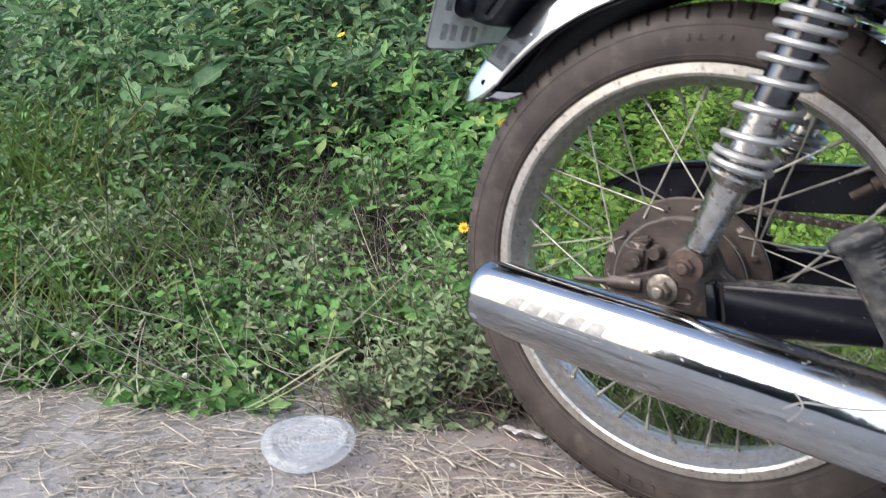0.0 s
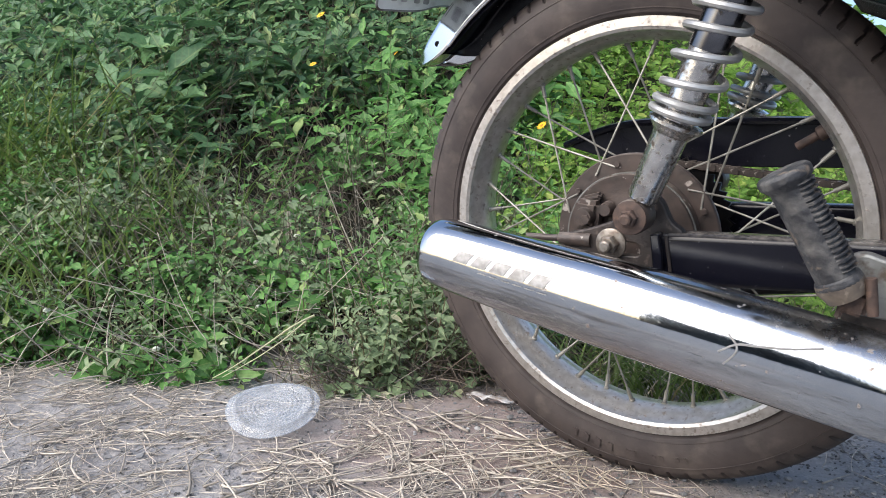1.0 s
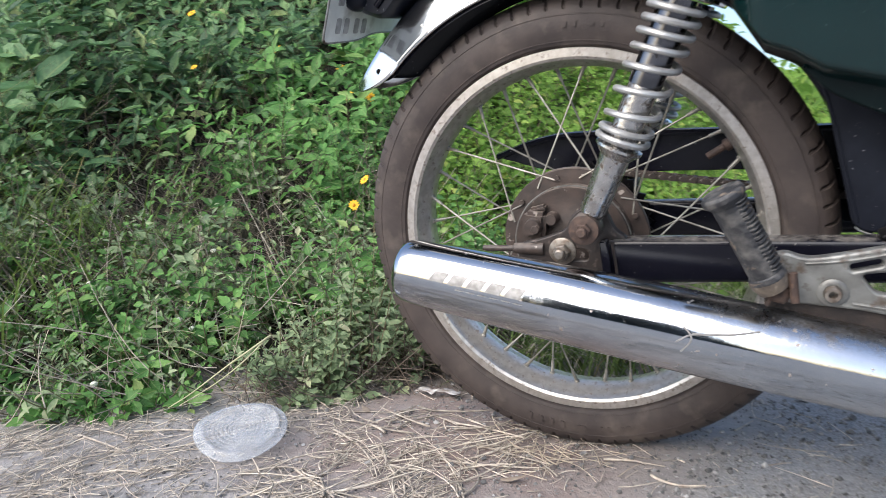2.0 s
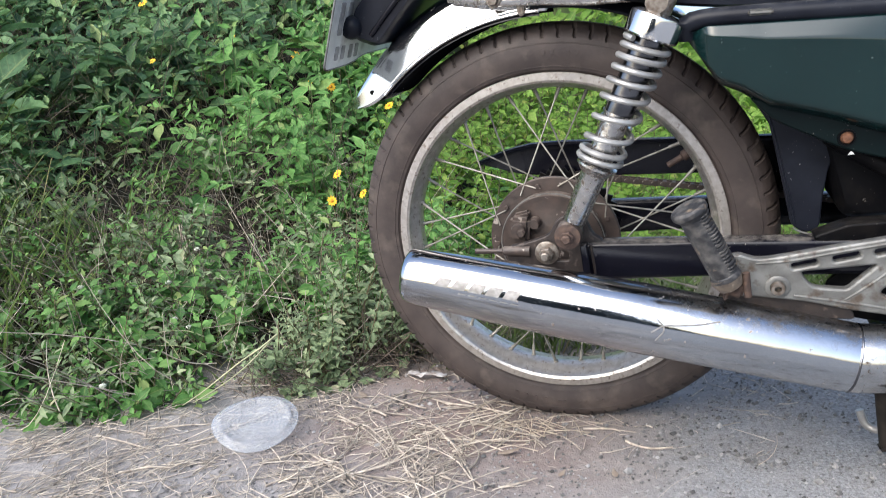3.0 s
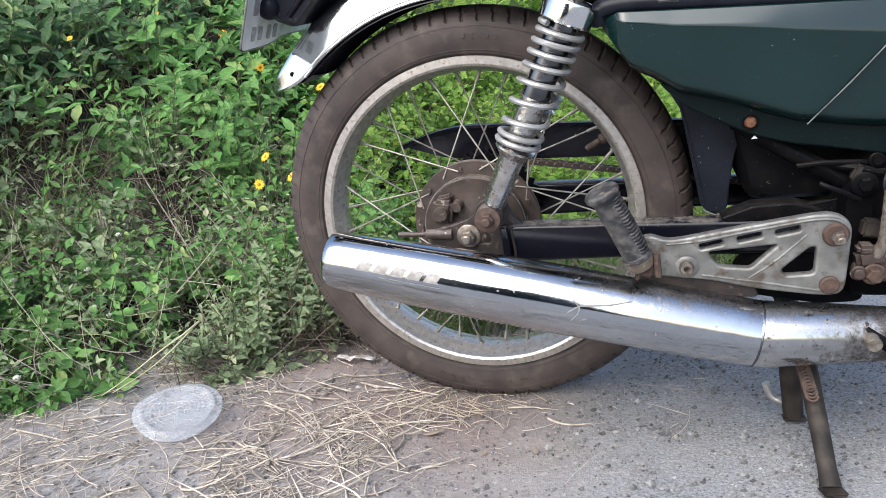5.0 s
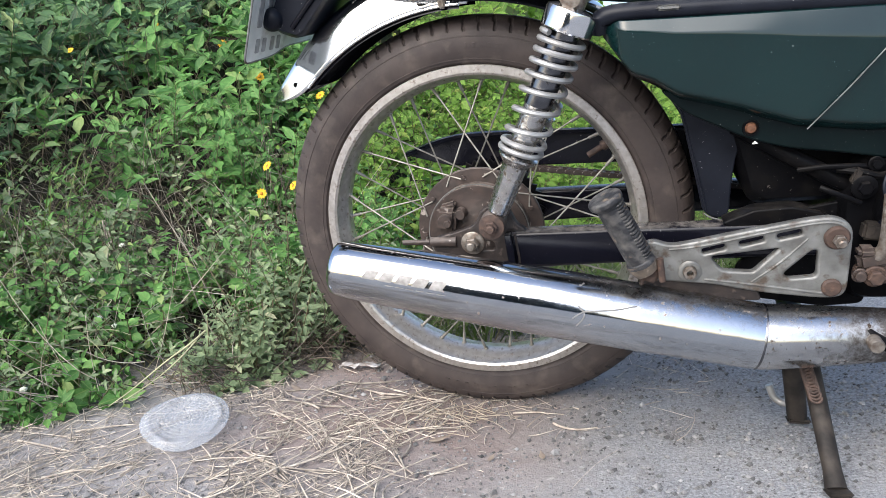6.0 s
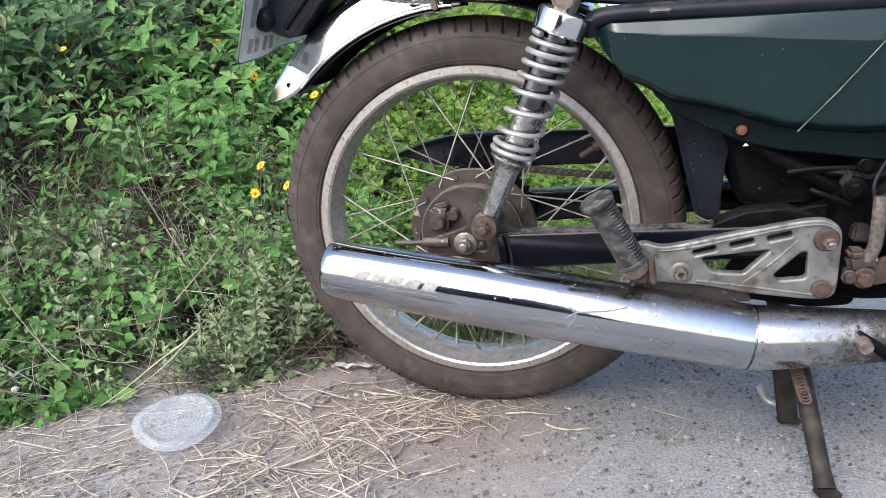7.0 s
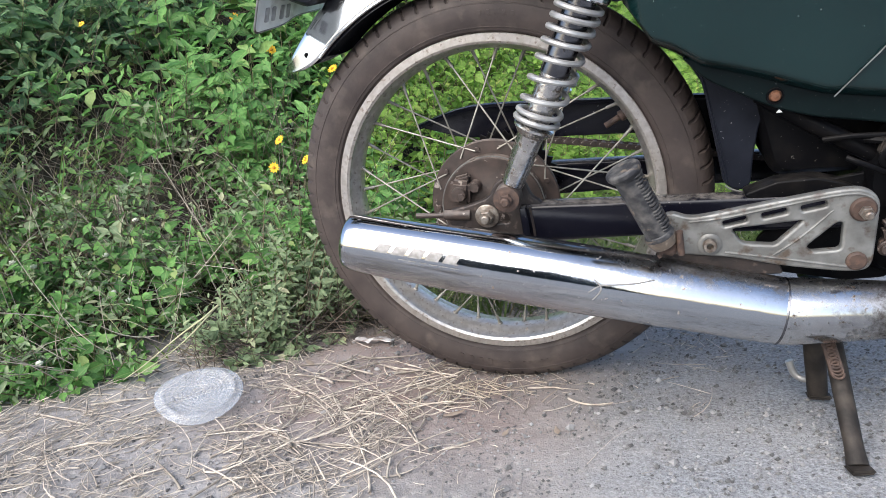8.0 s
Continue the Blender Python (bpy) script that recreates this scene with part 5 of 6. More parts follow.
def clump(x0, x1, d0, d1, count, tall, leaf, mat, label, group, lean=(0.0, -0.5, 0.85), slim=0.5, spread=0.45, singles=3, gap=0.03, gaps=-1.0, side=0):
    """One plant of the verge, over a stretch along it (x) and back from its edge (d); gaps opens bare hollows."""
    feet = []
    for _ in range(count * 3):
        x, d = rng.uniform(x0, x1), rng.uniform(d0, d1)
        y = edge_at(x) + d
        if noise.noise((x * 5.5, d * 6.5, 9.0)) < gaps or side * open_side(x, y) < 0 or rng.random() < 0.9 * hollow(x, d):
            continue
        feet.append(on_bank(x, y))
        if len(feet) == count:
            break
    if len(feet) < 4:
        return None
    ob = thing("weed_clump", label, "plant", group=group)
    feet_left = iter(feet)
    stems, radii, (w, a, u, ln, wd) = sprigs(len(feet), lambda: next(feet_left), tall, leaf, lean, slim, spread, gap)
    tagged(part("stem_growth", strands("stem_growth", stems, radii), STEM, ob), kind="stuff")
    keep = len(w) - singles
    shape = (PLAIN_V, PLAIN_F) if d0 >= 1.9 or leaf[1] < 0.026 else (LEAF_V, LEAF_F)
    tagged(part("foliage", many("foliage", *shape, w[:keep], a[:keep], u[:keep], ln[:keep], wd[:keep]), mat, ob), kind="stuff")
    for k in range(keep, len(w)):
        part("leaf", many("leaf", LEAF_V, LEAF_F, w[k:k + 1], a[k:k + 1], u[k:k + 1], ln[k:k + 1], wd[k:k + 1]), mat, ob)
    return ob


# the overgrown bank, from the verge up and back
WED = "dense green creeping weed with toothed paired leaves"
LOW = "low bright green weeds at the edge of the bare soil"
FINE = "small-leaved grey-green weeds on the lower bank"
for i in range(15):
    x0 = -2.9 + i * 0.2
    near_herb = -0.62 < x0 + 0.1 < -0.32
    # low skirt along the bare soil, then fine weeds, then the broad-leaved creeper up the bank
    if x0 > -1.9 and not near_herb:
        clump(x0, x0 + 0.22, -0.03, 0.13, 52, (0.03, 0.08), (0.013, 0.029), LEAF_FRESH, LOW, "verge weeds", (0.0, -0.35, 0.6), 0.72, 0.6, 4, 0.022, -0.25, -1)
        clump(x0, x0 + 0.22, 0.06, 0.50, 100, (0.08, 0.19), (0.013, 0.029), LEAF_FRESH, LOW, "verge weeds", (0.0, -0.45, 0.75), 0.66, 0.5, 4, 0.025, -0.05, -1)
    if x0 > -2.1:
        clump(x0, x0 + 0.22, 0.02, 0.50, 70, (0.06, 0.19), (0.012, 0.024), LEAF_GREY, FINE, "verge weeds", (0.0, -0.45, 0.8), 0.42, 0.45, 4, 0.018, 0.02, -1)
        clump(x0, x0 + 0.22, 0.38, 1.00, 84, (0.08, 0.26), (0.017, 0.036), LEAF_GREY if i % 2 else LEAF_FRESH, FINE, "verge weeds", (0.0, -0.5, 0.75), 0.45, 0.5, 4, 0.024, 0.06, -1)
    clump(x0, x0 + 0.22, 0.62, 1.35, 62, (0.12, 0.32), (0.030, 0.056), LEAF_FRESH if i > 7 else LEAF, WED, "bank weeds", (0.0, -0.5, 0.8), 0.50, 0.50, 4, 0.042, 0.0, -1)
    clump(x0, x0 + 0.22, 1.20, 2.10, 66, (0.15, 0.38), (0.042, 0.076), LEAF_FRESH if i > 7 else LEAF, WED, "bank weeds", (0.0, -0.5, 0.85), 0.50, 0.50, 4, 0.055, -0.02, -1)
    clump(x0, x0 + 0.22, 2.00, 3.40, 66, (0.18, 0.46), (0.055, 0.095), LEAF, WED, "bank weeds", (0.0, -0.55, 0.85), 0.56, 0.45, 0, 0.075, -0.2, -1)
    clump(x0, x0 + 0.22, 3.20, 5.00, 60, (0.22, 0.50), (0.08, 0.13), LEAF, WED, "bank weeds", (0.0, -0.55, 0.85), 0.5, 0.45, 0, 0.085, -1.0, -1)
for i in range(6):
    x0 = -4.6 + i * 0.3
    clump(x0, x0 + 0.32, 0.9, 4.6, 110, (0.2, 0.48), (0.07, 0.12), LEAF, WED, "bank weeds", (0.0, -0.55, 0.85), 0.5, 0.45, 0, 0.075)
# the bushy grey-green herb between the lid and the tyre
HERB = "bushy upright grey-green herb with narrow leaves"
clump(-0.60, -0.49, 0.00, 0.14, 36, (0.07, 0.18), (0.010, 0.020), LEAF_GREY, HERB, "verge weeds", (0.0, -0.25, 0.95), 0.50, 0.45, 5, 0.013)
clump(-0.52, -0.41, 0.02, 0.18, 50, (0.12, 0.29), (0.010, 0.021), LEAF_GREY, HERB, "verge weeds", (0.0, -0.22, 0.95), 0.48, 0.40, 5, 0.014)
clump(-0.44, -0.33, 0.05, 0.22, 42, (0.12, 0.28), (0.011, 0.023), LEAF_GREY, "leafy dusty green herb beside the tyre", "verge weeds", (0.05, -0.25, 0.95), 0.50, 0.40, 5, 0.015)
clump(-0.58, -0.32, 0.12, 0.50, 84, (0.14, 0.31), (0.014, 0.030), LEAF_FRESH, "leafy green herb beside the tyre", "verge weeds", (0.0, -0.3, 0.9), 0.54, 0.45, 5, 0.020)
for x0, d0 in ((-0.49, -0.07), (-0.445, -0.07), (-0.39, -0.06), (-0.53, -0.06)):
    clump(x0 - 0.015, x0 + 0.015, d0, d0 + 0.03, 5, (0.02, 0.05), (0.018, 0.028), LEAF_GREY, "single small weed rooted in bare soil", "verge weeds", (0.0, -0.2, 0.8), 0.65, 0.6, 2, 0.012)

# brighter low plants behind the wheel and in the open beyond, sunlight in their colour
OPEN = "fresh light green ground plants in the open"
for i in range(12):
    x0 = -1.15 + i * 0.26
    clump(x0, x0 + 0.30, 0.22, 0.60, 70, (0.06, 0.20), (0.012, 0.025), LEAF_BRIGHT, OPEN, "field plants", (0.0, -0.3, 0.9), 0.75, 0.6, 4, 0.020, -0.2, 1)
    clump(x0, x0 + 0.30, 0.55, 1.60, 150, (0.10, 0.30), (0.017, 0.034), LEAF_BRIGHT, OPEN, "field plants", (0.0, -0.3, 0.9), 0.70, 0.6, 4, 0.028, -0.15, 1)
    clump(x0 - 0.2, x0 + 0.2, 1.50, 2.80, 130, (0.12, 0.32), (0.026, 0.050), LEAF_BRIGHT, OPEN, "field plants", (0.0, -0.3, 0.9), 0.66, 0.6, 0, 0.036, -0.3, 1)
for i in range(11):
    x0 = -3.0 + i * 0.62
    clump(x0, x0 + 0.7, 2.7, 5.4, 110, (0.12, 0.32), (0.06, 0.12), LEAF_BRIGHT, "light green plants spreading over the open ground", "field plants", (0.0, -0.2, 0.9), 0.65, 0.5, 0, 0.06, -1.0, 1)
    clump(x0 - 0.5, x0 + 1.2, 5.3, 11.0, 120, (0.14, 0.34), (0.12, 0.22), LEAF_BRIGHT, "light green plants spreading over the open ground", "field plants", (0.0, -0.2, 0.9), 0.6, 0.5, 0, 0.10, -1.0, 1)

# grass blades and dry stalks
BLADE_V = np.array([(0, -0.5, 0), (0, 0.5, 0), (0.35, -0.42, -0.02), (0.35, 0.42, -0.02), (0.7, -0.28, -0.14), (0.7, 0.28, -0.14), (1, 0, -0.34)])
BLADE_F = np.array([(0, 1, 3), (0, 3, 2), (2, 3, 5), (2, 5, 4), (4, 5, 6)])


def grass_tuft(x0, x1, d0, d1, count, tall, wide, mat, label, name="grass_tuft"):
    w, a, u, ln, wd = [], [], [], [], []
    for _ in range(count):
        x = rng.uniform(x0, x1)
        w.append(on_bank(x, edge_at(x) + rng.uniform(d0, d1)))
        q = rng.uniform(0, 2 * math.pi)
        a.append((0.55 * math.cos(q), 0.55 * math.sin(q) - 0.15, rng.uniform(0.5, 1.1)))
        u.append((math.cos(q + 3.1), math.sin(q + 3.1), 0.6))
        ln.append(rng.uniform(*tall))
        wd.append(rng.uniform(*wide))
    return tagged(part(name, many(name, BLADE_V, BLADE_F, w, a, u, ln, wd), mat), label, "grass", kind="stuff")


grass_tuft(-0.30, 0.75, -0.12, 0.36, 2600, (0.08, 0.22), (0.003, 0.006), GRASS, "thin green and straw-coloured grass behind the wheel")
grass_tuft(-0.28, 0.8, -0.08, 0.42, 1300, (0.06, 0.17), (0.0018, 0.0035), STRAW, "dry straw-coloured grass behind the stand")
grass_tuft(-1.6, -1.1, 0.05, 0.70, 520, (0.18, 0.46), (0.003, 0.006), GRASS, "tall thin grass on the bank")
grass_tuft(-2.0, -1.6, 0.5, 0.9, 300, (0.32, 0.62), (0.004, 0.007), GRASS, "tall pale grass blades rising from the bank")
grass_tuft(-1.3, -0.35, 0.02, 0.4, 160, (0.06, 0.18), (0.002, 0.005), GRASS, "scattered thin grass among the weeds")
grass_tuft(-3.0, 6.0, 4.0, 14.0, 2600, (0.15, 0.40), (0.012, 0.03), GRASS, "pale grass over the open field")


def dry_stalks(x0, x1, d0, d1, count, tall, label, mat, thick=(0.0007, 0.0015), upright=0.2, bend_by=0.34):
    lines, radii = [], []
    for _ in range(count):
        x = rng.uniform(x0, x1)
        p = np.array(on_bank(x, edge_at(x) + rng.uniform(d0, d1))) + (0, 0, rng.uniform(0.0, 0.06))
        g = np.array((rng.normal(0, 0.6), -0.45 + rng.normal(0, 0.4), rng.uniform(upright, 1.0)))
        g /= np.linalg.norm(g)
        high, bend = rng.uniform(*tall), rng.normal(0, bend_by, 3)
        lines.append([p + g * high * s + bend * high * s * s for s in (0, 0.2, 0.4, 0.6, 0.8, 1)])
        radii.append(rng.uniform(*thick))
    return tagged(part("dry_stalks", strands("dry_stalks", lines, radii), mat), label, "dry stalks", kind="stuff")


dry_stalks(-1.25, -0.52, 0.20, 0.95, 420, (0.08, 0.24), "tangle of thin brown twigs in the hollow", TWIG)
dry_stalks(-1.40, -0.66, 0.35, 1.10, 420, (0.10, 0.28), "bare grey-brown stems of dead weeds on the bank", TWIG, (0.0007, 0.0014), 0.3, 0.3)
dry_stalks(-1.25, -0.55, 0.15, 0.85, 290, (0.08, 0.22), "bleached dry stalks among the twigs", STRAW, (0.0006, 0.0014))
dry_stalks(-2.1, -1.2, 0.9, 2.2, 330, (0.12, 0.40), "brown dead stems hanging on the upper bank", TWIG)
dry_stalks(-2.4, -0.5, 0.35, 1.9, 70, (0.12, 0.30), "thin runners over the bank", STEM, (0.0008, 0.0015), 0.2, 0.6)
dry_stalks(-0.47, -0.26, -0.03, 0.14, 200, (0.04, 0.15), "brown bare stems at the foot of the herb", TWIG, (0.0008, 0.0019), 0.5, 0.2)
dry_stalks(-0.62, -0.26, -0.10, 0.06, 160, (0.03, 0.10), "brown broken twigs on the soil below the herb", TWIG, (0.0006, 0.0013), 0.0, 0.2)
dry_stalks(-0.44, -0.20, -0.14, 0.05, 190, (0.02, 0.07), "brown rotting bits of stem beside the tyre", TWIG, (0.0006, 0.0016), -0.05, 0.2)
dry_stalks(-1.3, -0.45, -0.08, 0.12, 90, (0.08, 0.24), "pale dry grass fallen over the weeds", STRAW, (0.0007, 0.0013), 0.0, 0.3)


# a large-leaved sapling leaning out of the upper bank
# takes the darker leaf colour in place of the shade it stands in
clump(-1.85, -1.60, 0.95, 1.25, 7, (0.32, 0.50), (0.085, 0.125), LEAF, "large-leaved shoot leaning out of the bank", "bank weeds", (0.15, -0.7, 0.75), 0.55, 0.25, 6, 0.075)

# single stems that stand out over the weeds
def reed(line, radius, label, mat):
    pts = [np.array(p) for p in curve_points(line, 5)]
    return tagged(part("grass_stem", strands("grass_stem", [pts], [radius], 6), mat), label, "grass stem", "grass stems")


LYING, YELLOW, PALE_STALK = "long yellow-green grass stem lying over the verge", "arching yellow-green grass blade", "bleached dry stalk hanging in the hollow"
reed([(-0.475, -0.16, 0.149), (-0.487, -0.19, 0.136), (-0.535, -0.19, 0.106), (-0.594, -0.21, 0.062), (-0.628, -0.225, 0.040)], 0.0019, LYING, REED)
reed([(-0.481, -0.17, 0.142), (-0.507, -0.19, 0.113), (-0.545, -0.21, 0.082), (-0.61, -0.22, 0.044)], 0.0014, LYING, REED)
reed([(-0.926, -0.06, 0.062), (-0.851, -0.06, 0.097), (-0.754, -0.06, 0.113), (-0.702, -0.06, 0.103)], 0.0012, YELLOW, REED)
reed([(-0.915, -0.06, 0.062), (-0.851, -0.06, 0.076), (-0.755, -0.06, 0.081), (-0.703, -0.06, 0.063)], 0.0010, YELLOW, REED)
reed([(-0.805, -0.07, 0.108), (-0.775, -0.07, 0.085), (-0.754, -0.07, 0.054)], 0.0012, YELLOW, REED)
reed([(-0.965, 0.22, 0.274), (-0.957, 0.21, 0.213), (-0.979, 0.2, 0.166)], 0.0020, PALE_STALK, STRAW)
reed([(-0.961, 0.22, 0.264), (-0.95, 0.21, 0.204), (-0.95, 0.2, 0.159)], 0.0016, PALE_STALK, STRAW)
reed([(-0.959, 0.22, 0.274), (-0.938, 0.21, 0.215), (-0.915, 0.2, 0.175)], 0.0018, PALE_STALK, STRAW)
reed([(-0.722, 0.2, 0.173), (-0.76, 0.18, 0.265), (-0.794, 0.16, 0.359)], 0.0014, PALE_STALK, STRAW)
reed([(-1.268, 0.28, 0.353), (-1.257, 0.25, 0.258), (-1.2, 0.22, 0.148)], 0.0016, PALE_STALK, STRAW)

# flowers
PETAL_DATA = many("petal", LEAF_V * (1, 0.85, 0.6), LEAF_F, [(0.22, 0, 0)], [(1, 0, 0.12)], [(0, 0, 1)], [0.78], [0.60])
PETAL_DATA.materials.append(PETAL)


def flower(place, size, face):
    ob = thing("yellow_flower", "small yellow daisy with an orange centre", "flower", place, "yellow flowers")
    n = 11
    tilt = Vector(face).to_track_quat("Z", "Y").to_matrix().to_4x4() @ Matrix.Scale(size, 4)
    for k in range(n):
        petal = new("petal", PETAL_DATA)
        petal.parent = ob
        petal.matrix_local = tilt @ pose(0, 0, 0, 0, 0, 360 * k / n)
    bm = bmesh.new()
    bmesh.ops.create_icosphere(bm, subdivisions=2, radius=0.30)
    bmesh.ops.scale(bm, vec=(1, 1, 0.6), verts=bm.verts)
    bm.transform(tilt)
    part("flower_centre", smooth(bm), EYE_OF, ob)
    down = max(0.10, min(place[2] - ground_height(place[0], place[1] + 0.05), 0.40))
    stalk = strands("stalk", [[(0, 0, -0.002), (0.004, 0.02, -0.35 * down), (0.007, 0.035, -0.7 * down), (0.01, 0.05, -down)]], [0.0011])
    part("stalk", stalk, STEM, ob)


for place in FLOWERS:
    place = Vector(place) + 0.16 * (Vector((0.22, -1.0, 0.45)) - Vector(place)).normalized()
    flower(tuple(place), rng.uniform(0.0155, 0.0185) if place[1] > 0.7 else rng.uniform(0.0115, 0.0140), (rng.normal(0, 0.3), -0.8, 0.6 + rng.normal(0, 0.25)))
for place in PALE_FLOWERS:
    ob = thing("white_flower", "tiny whitish flower head on a thin stalk", "flower", place, "white flowers")
    bm = bmesh.new()
    bmesh.ops.create_icosphere(bm, subdivisions=3, radius=0.0060)
    for v in bm.verts:
        v.co *= 1 + 0.45 * noise.noise(v.co * 700)
        v.co.z *= 0.7
    part("flower_head", bm, PALE, ob)
    part("stalk", strands("stalk", [[(0, 0, -0.004), (0.003, 0.01, -0.04), (0.006, 0.03, -0.09)]], [0.0009]), STEM, ob)


# ---- litter on the bare soil ----
def lying(x, y, lift=0.0):
    return np.array((x, y, ground_height(x, y) + lift))


def straw_line(x, y, long, turn, curl, lift=0.004, steps=5, tilt=0.0):
    pts = []
    for k in range(steps):
        s = k / (steps - 1) - 0.5
        q = turn + curl * s
        px, py = x + long * s * math.cos(q), y + long * s * math.sin(q)
        pts.append(lying(px, py, 0.0015 + lift * (0.6 + 0.4 * math.sin(3 * s + turn)) + tilt * (s + 0.5)))
    return pts


lines, radii = [], []
while len(lines) < 5600:
    x, y = rng.uniform(-1.25, 0.32), rng.uniform(-0.75, 0.26)
    if y > edge_at(x) + 0.12 or (x > 0.02 and rng.random() < 0.93):
        continue
    if x > -0.14 and y < -0.155 and rng.random() < 0.88:
        continue
    if -0.42 < x < -0.08 and y > -0.08 and rng.random() < 0.75:
        continue
    if rng.random() > 0.55 + 1.5 * noise.noise((x * 7, y * 7, 3.0)) + 0.8 * noise.noise((x * 19, y * 19, 6.0)):
        continue
    long = rng.gamma(1.6, 0.016) + 0.008
    lines.append(straw_line(x, y, long, rng.uniform(0, math.pi), rng.normal(0, 0.35), rng.uniform(0.0003, 0.002), 5, min(rng.exponential(0.12), 0.4) * long))
    radii.append(rng.uniform(0.0004, 0.0009) + rng.uniform(0.0003, 0.0010) * (rng.random() < 0.12))
tagged(part("straw_litter", strands("straw_litter", lines, radii), STRAW), "broken dry straw strewn over the bare soil", "straw", kind="stuff")
lines, radii = [], []
for _ in range(48):
    x, y = rng.normal(-0.077, 0.052), rng.normal(-0.103, 0.034)
    lines.append(straw_line(x, y, rng.uniform(0.03, 0.10), rng.uniform(0, math.pi), rng.normal(0, 0.5), rng.uniform(0.002, 0.008), 5, min(rng.exponential(0.006), 0.018)))
    radii.append(rng.uniform(0.0006, 0.0011))
tagged(part("straw_heap", strands("straw_heap", lines, radii), GOLD_STRAW), "loose heap of fine dry straw by the tyre", "straw", kind="stuff")

lines, radii = [], []
for _ in range(90):
    x, y = rng.uniform(-0.45, -0.10), rng.uniform(-0.42, 0.0)
    lines.append(straw_line(x, y, rng.uniform(0.05, 0.17), rng.uniform(0, math.pi), rng.normal(0, 0.7), rng.uniform(0.001, 0.007), 6, min(rng.exponential(0.006), 0.018)))
    radii.append(rng.uniform(0.0006, 0.0021))
for _ in range(50):
    x, y = rng.uniform(-0.98, -0.47), rng.uniform(-0.50, -0.15)
    lines.append(straw_line(x, y, rng.uniform(0.06, 0.22), rng.normal(0.05, 0.45), rng.normal(0, 0.5), rng.uniform(0.001, 0.005), 6, min(rng.exponential(0.004), 0.012)))
    radii.append(rng.uniform(0.0005, 0.0011))
tagged(part("long_straw", strands("long_straw", lines, radii), STRAW), "long pale dry stalks strewn beside the wheel", "straw", kind="stuff")

for x, y, long, turn, curl in STRAWS:
    line = strands("straw_stalk", [straw_line(x, y, long, radians(turn), curl, 0.005, 8)], [0.0020], 6)
    tagged(part("straw_stalk", line, STRAW), "single thick dry stalk lying on bare soil", "straw", "long straws")

# stones and dead leaves
v, f = [], []
for _ in range(52000):
    x, y = rng.uniform(-0.65, 0.95), rng.uniform(-0.52, 0.42)
    crowd = noise.noise((x * 9, y * 9, 4.0)) + 0.5 * noise.noise((x * 25, y * 25, 8.0))
    if y > edge_at(x) + 0.1 or rng.random() > 0.36 + 0.45 * crowd or (x < 0.0 and rng.random() < 0.35):
        continue
    r = rng.gamma(1.4, 0.00065) + 0.0009
    c = lying(x, y, r * 0.35)
    first = len(v)
    for p in ((1, 0, 0), (-1, 0, 0), (0, 1, 0), (0, -1, 0), (0, 0, 0.8), (0, 0, -0.8), (0.6, 0.6, 0.5), (-0.6, -0.5, 0.45)):
        v.append(tuple(c + r * np.array(p) * rng.uniform(0.7, 1.3)))
    f += [(first + a, first + b, first + c_) for a, b, c_ in ((0, 6, 4), (0, 2, 6), (2, 4, 6), (2, 1, 4), (1, 7, 4), (1, 3, 7), (3, 4, 7), (3, 0, 4), (0, 5, 2), (2, 5, 1), (1, 5, 3), (3, 5, 0))]
mesh = bpy.data.meshes.new("gravel")
mesh.from_pydata(v, [], f)
tagged(part("gravel", mesh, STONE), "small loose stones on the road surface", "gravel", kind="stuff")

for x, y, size, turn, mat, words in DEAD_LEAVES:
    mesh = many("fallen_leaf", LEAF_V * (1, 1, -0.5), LEAF_F, [(0, 0, 0)], [(math.cos(turn), math.sin(turn), 0.05)], [(0, 0.1, 1)], [size], [size * 0.5])
    ob = tagged(part("fallen_leaf", mesh, mat), words, "leaf", "fallen leaves")
    ob.location = lying(x, y, 0.004)

# the clear plastic lid
LID = bpy.data.materials.new("cloudy_plastic")
LID.use_nodes = True
nodes, links = LID.node_tree.nodes, LID.node_tree.links
shell = nodes["Principled BSDF"]
shell.inputs["Base Color"].default_value = (0.50, 0.53, 0.57, 1)
shell.inputs["Roughness"].default_value = 0.16
clear = nodes.new("ShaderNodeBsdfTransparent")
haze = nodes.new("ShaderNodeTexNoise")
haze.inputs["Scale"].default_value, haze.inputs["Detail"].default_value = 30.0, 6.0
spot = nodes.new("ShaderNodeTexCoord")
links.new(spot.outputs["Object"], haze.inputs["Vector"])
share = nodes.new("ShaderNodeMapRange")
share.inputs[1].default_value, share.inputs[2].default_value, share.inputs[3].default_value, share.inputs[4].default_value = 0.3, 0.7, 0.82, 0.60
links.new(haze.outputs["Fac"], share.inputs[0])
blend = nodes.new("ShaderNodeMixShader")
links.new(share.outputs[0], blend.inputs[0])
links.new(shell.outputs[0], blend.inputs[1])
links.new(clear.outputs[0], blend.inputs[2])
links.new(blend.outputs[0], nodes["Material Output"].inputs[0])
lid_line = [(0.0001 + 0.00125 * k, 0.0046 + 0.0011 * math.sin(k * 0.95) * (0.5 + 0.5 * math.sin(k * 0.37) ** 2)) for k in range(50)]
lid_line += [(0.066, 0.0085), (0.071, 0.0098), (0.074, 0.0085), (0.077, 0.0030), (0.084, 0.0026), (0.0865, 0.0010), (0.0850, -0.0010)]
bm = lathe(lid_line, 72, loop=False)
bm.transform(Matrix(((1, 0, 0, 0), (0, 0, 1, 0), (0, 1, 0, 0), (0, 0, 0, 1))))
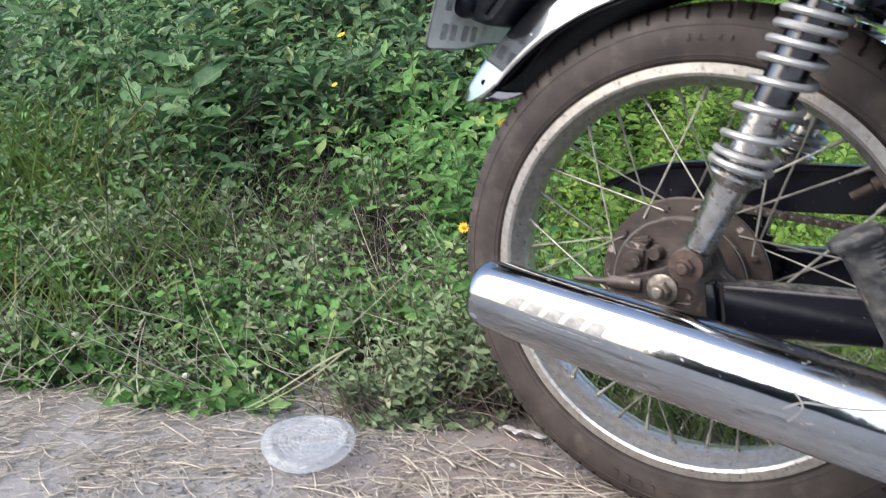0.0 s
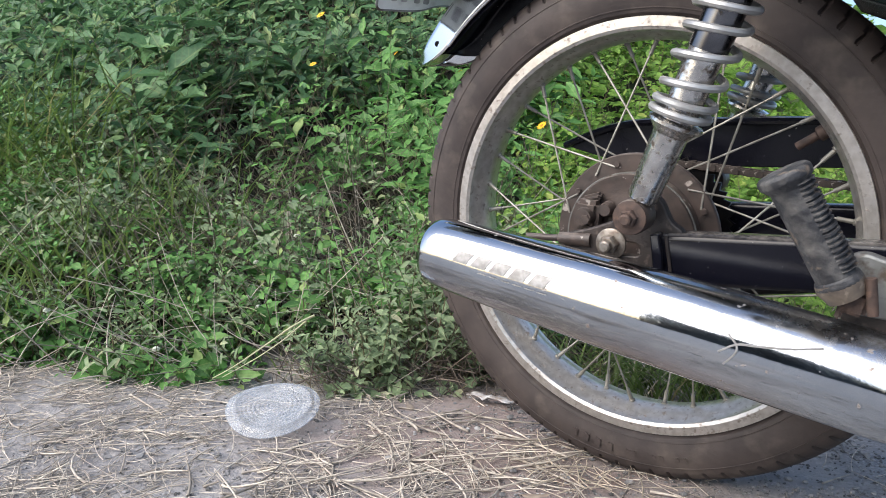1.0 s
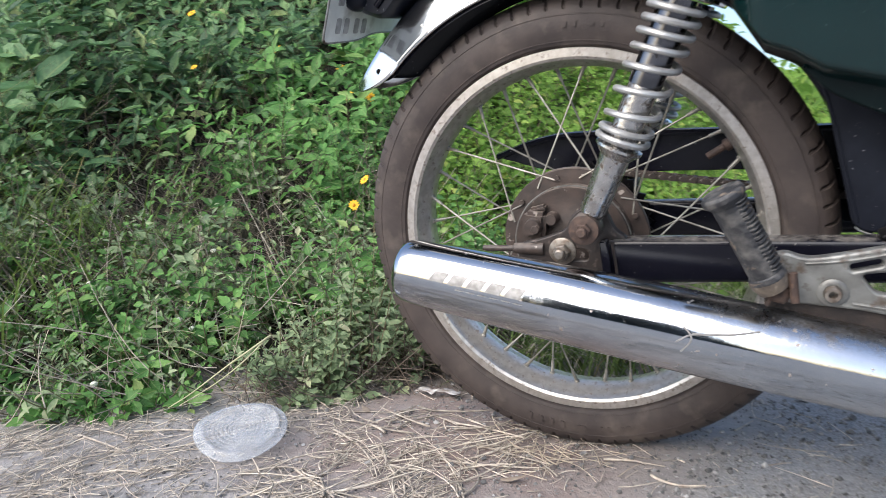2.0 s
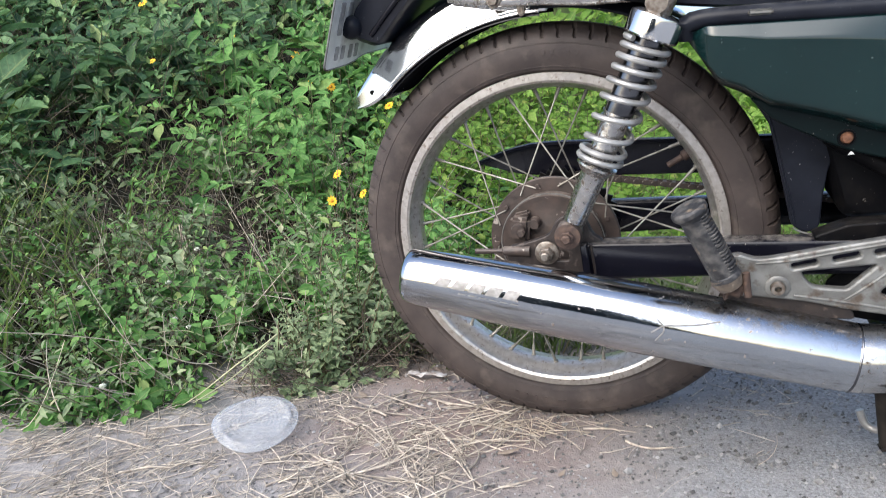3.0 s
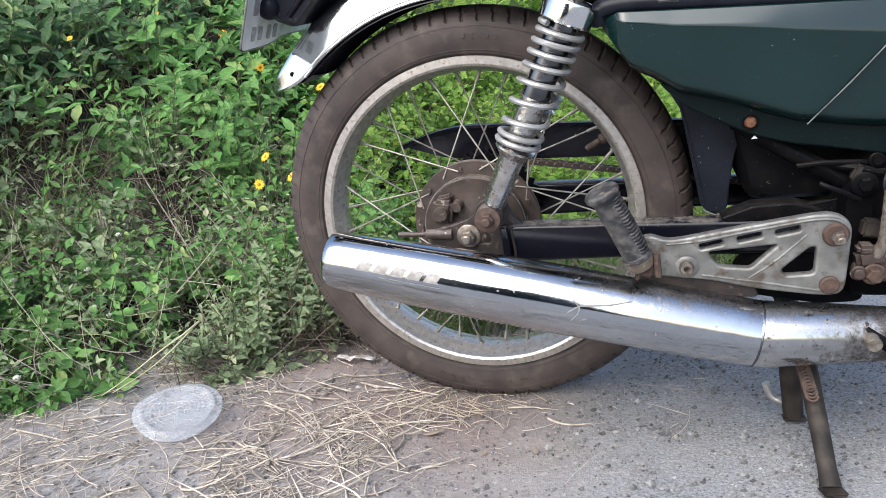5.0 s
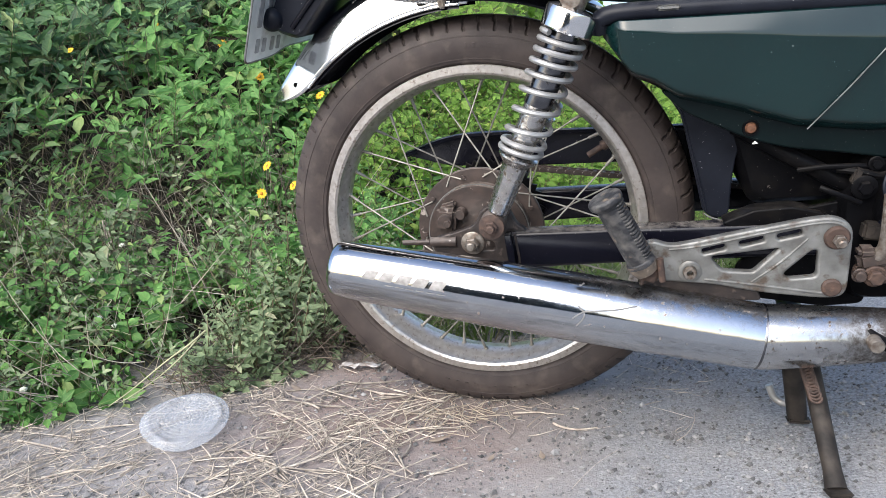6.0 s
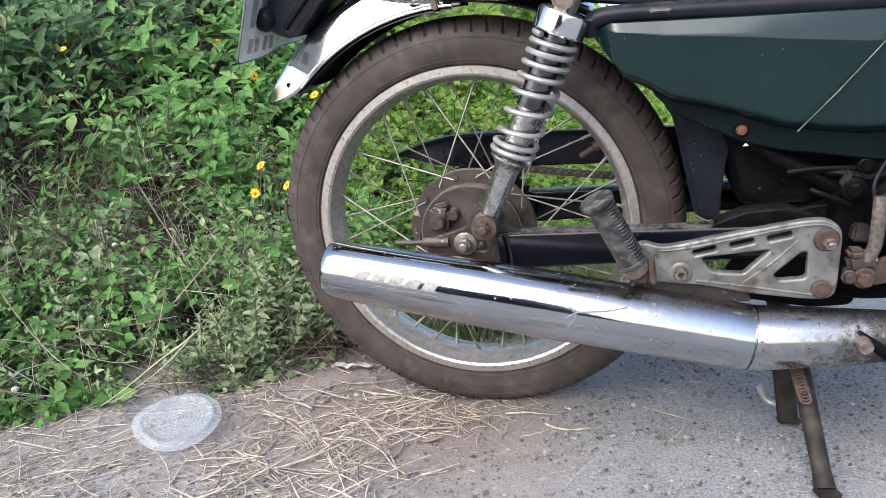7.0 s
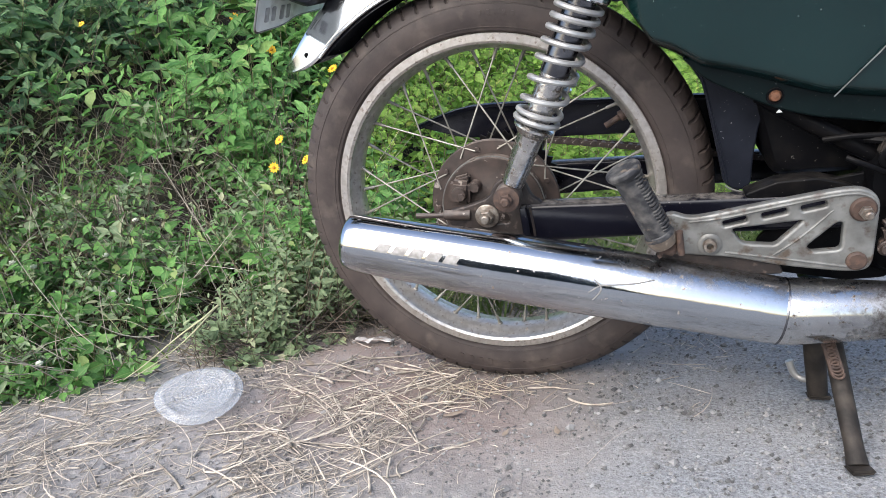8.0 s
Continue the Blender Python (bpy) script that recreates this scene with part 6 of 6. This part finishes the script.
for q in bm.verts:
    a = math.atan2(q.co.y, q.co.x)
    r = math.hypot(q.co.x, q.co.y)
    q.co.x *= 1 + 0.05 * math.cos(2 * a + 0.5) * r / 0.08
    q.co.z += 0.004 * math.sin(2 * a + 1.0) * (r / 0.08) ** 2
bmesh.ops.recalc_face_normals(bm, faces=bm.faces)
lid = tagged(part("plastic_lid", smooth(bm, 60), LID), "round cloudy clear plastic lid lying on bare soil", "lid")
lid.matrix_world = pose(-0.489, -0.224, 0.023, 18, 2, 20) @ Matrix.Scale(0.75, 4)
lid.modifiers.new("thickness", "SOLIDIFY").thickness = 0.0008

# torn wrapper half under the weeds
rows = []
for i in range(13):
    row = []
    for k in range(5):
        x, y = -0.345 + 0.076 * i / 12, 0.060 + 0.012 * i / 12 + 0.020 * (k / 4 - 0.5) + 0.006 * math.sin(i)
        row.append((x, y, ground_height(x, y) + 0.012 + 0.006 * noise.noise((i * 0.9, k * 1.7, 3.0))))
    rows.append(row)
wrapper = tagged(part("torn_wrapper", smooth(skin(rows), 25), PAPER), "crumpled torn white wrapper on the soil", "wrapper")
wrapper.modifiers.new("thickness", "SOLIDIFY").thickness = 0.0006

# ---- distance ----
def tree_line(name, y, x0, x1, low, high, rough, mat, label, steps=140):
    rows = []
    for k in range(9):
        s = k / 8
        row = []
        for i in range(steps + 1):
            x = x0 + (x1 - x0) * i / steps
            taper = min(1.0, math.sin(math.pi * i / steps) * 1.6) if x1 - x0 < 5 else 1.0
            top = taper * low + taper * (high - low) * (0.5 + 0.5 * noise.noise((x * rough, y, 1.0))) * (0.75 + 0.35 * noise.noise((x * rough * 4, y, 7.0)))
            row.append((x, y + (s - 0.5) * 0.25 * high + 0.3 * high * noise.noise((x * rough * 3, s * 4, y)), -0.2 + top * math.sin(s * math.pi)))
        rows.append(row)
    return tagged(part(name, smooth(skin(rows), 80), mat), label, "trees", kind="structure")


FAR = material("far_foliage", (0.12, 0.17, 0.10), 0.9, other=(0.18, 0.23, 0.15), scale=0.6, bump=0.0)
ROADSIDE = material("roadside_foliage", (0.036, 0.046, 0.052), 0.8, other=(0.070, 0.086, 0.088), scale=2.0)
tree_line("backdrop", 160, -300, 300, 1.0, 3.2, 0.03, FAR, "low pale line of distant trees beyond the field")
tree_line("backdrop", -9, -2.3, 1.6, 2.8, 5.4, 0.9, ROADSIDE, "dark clump of bushes across the road")
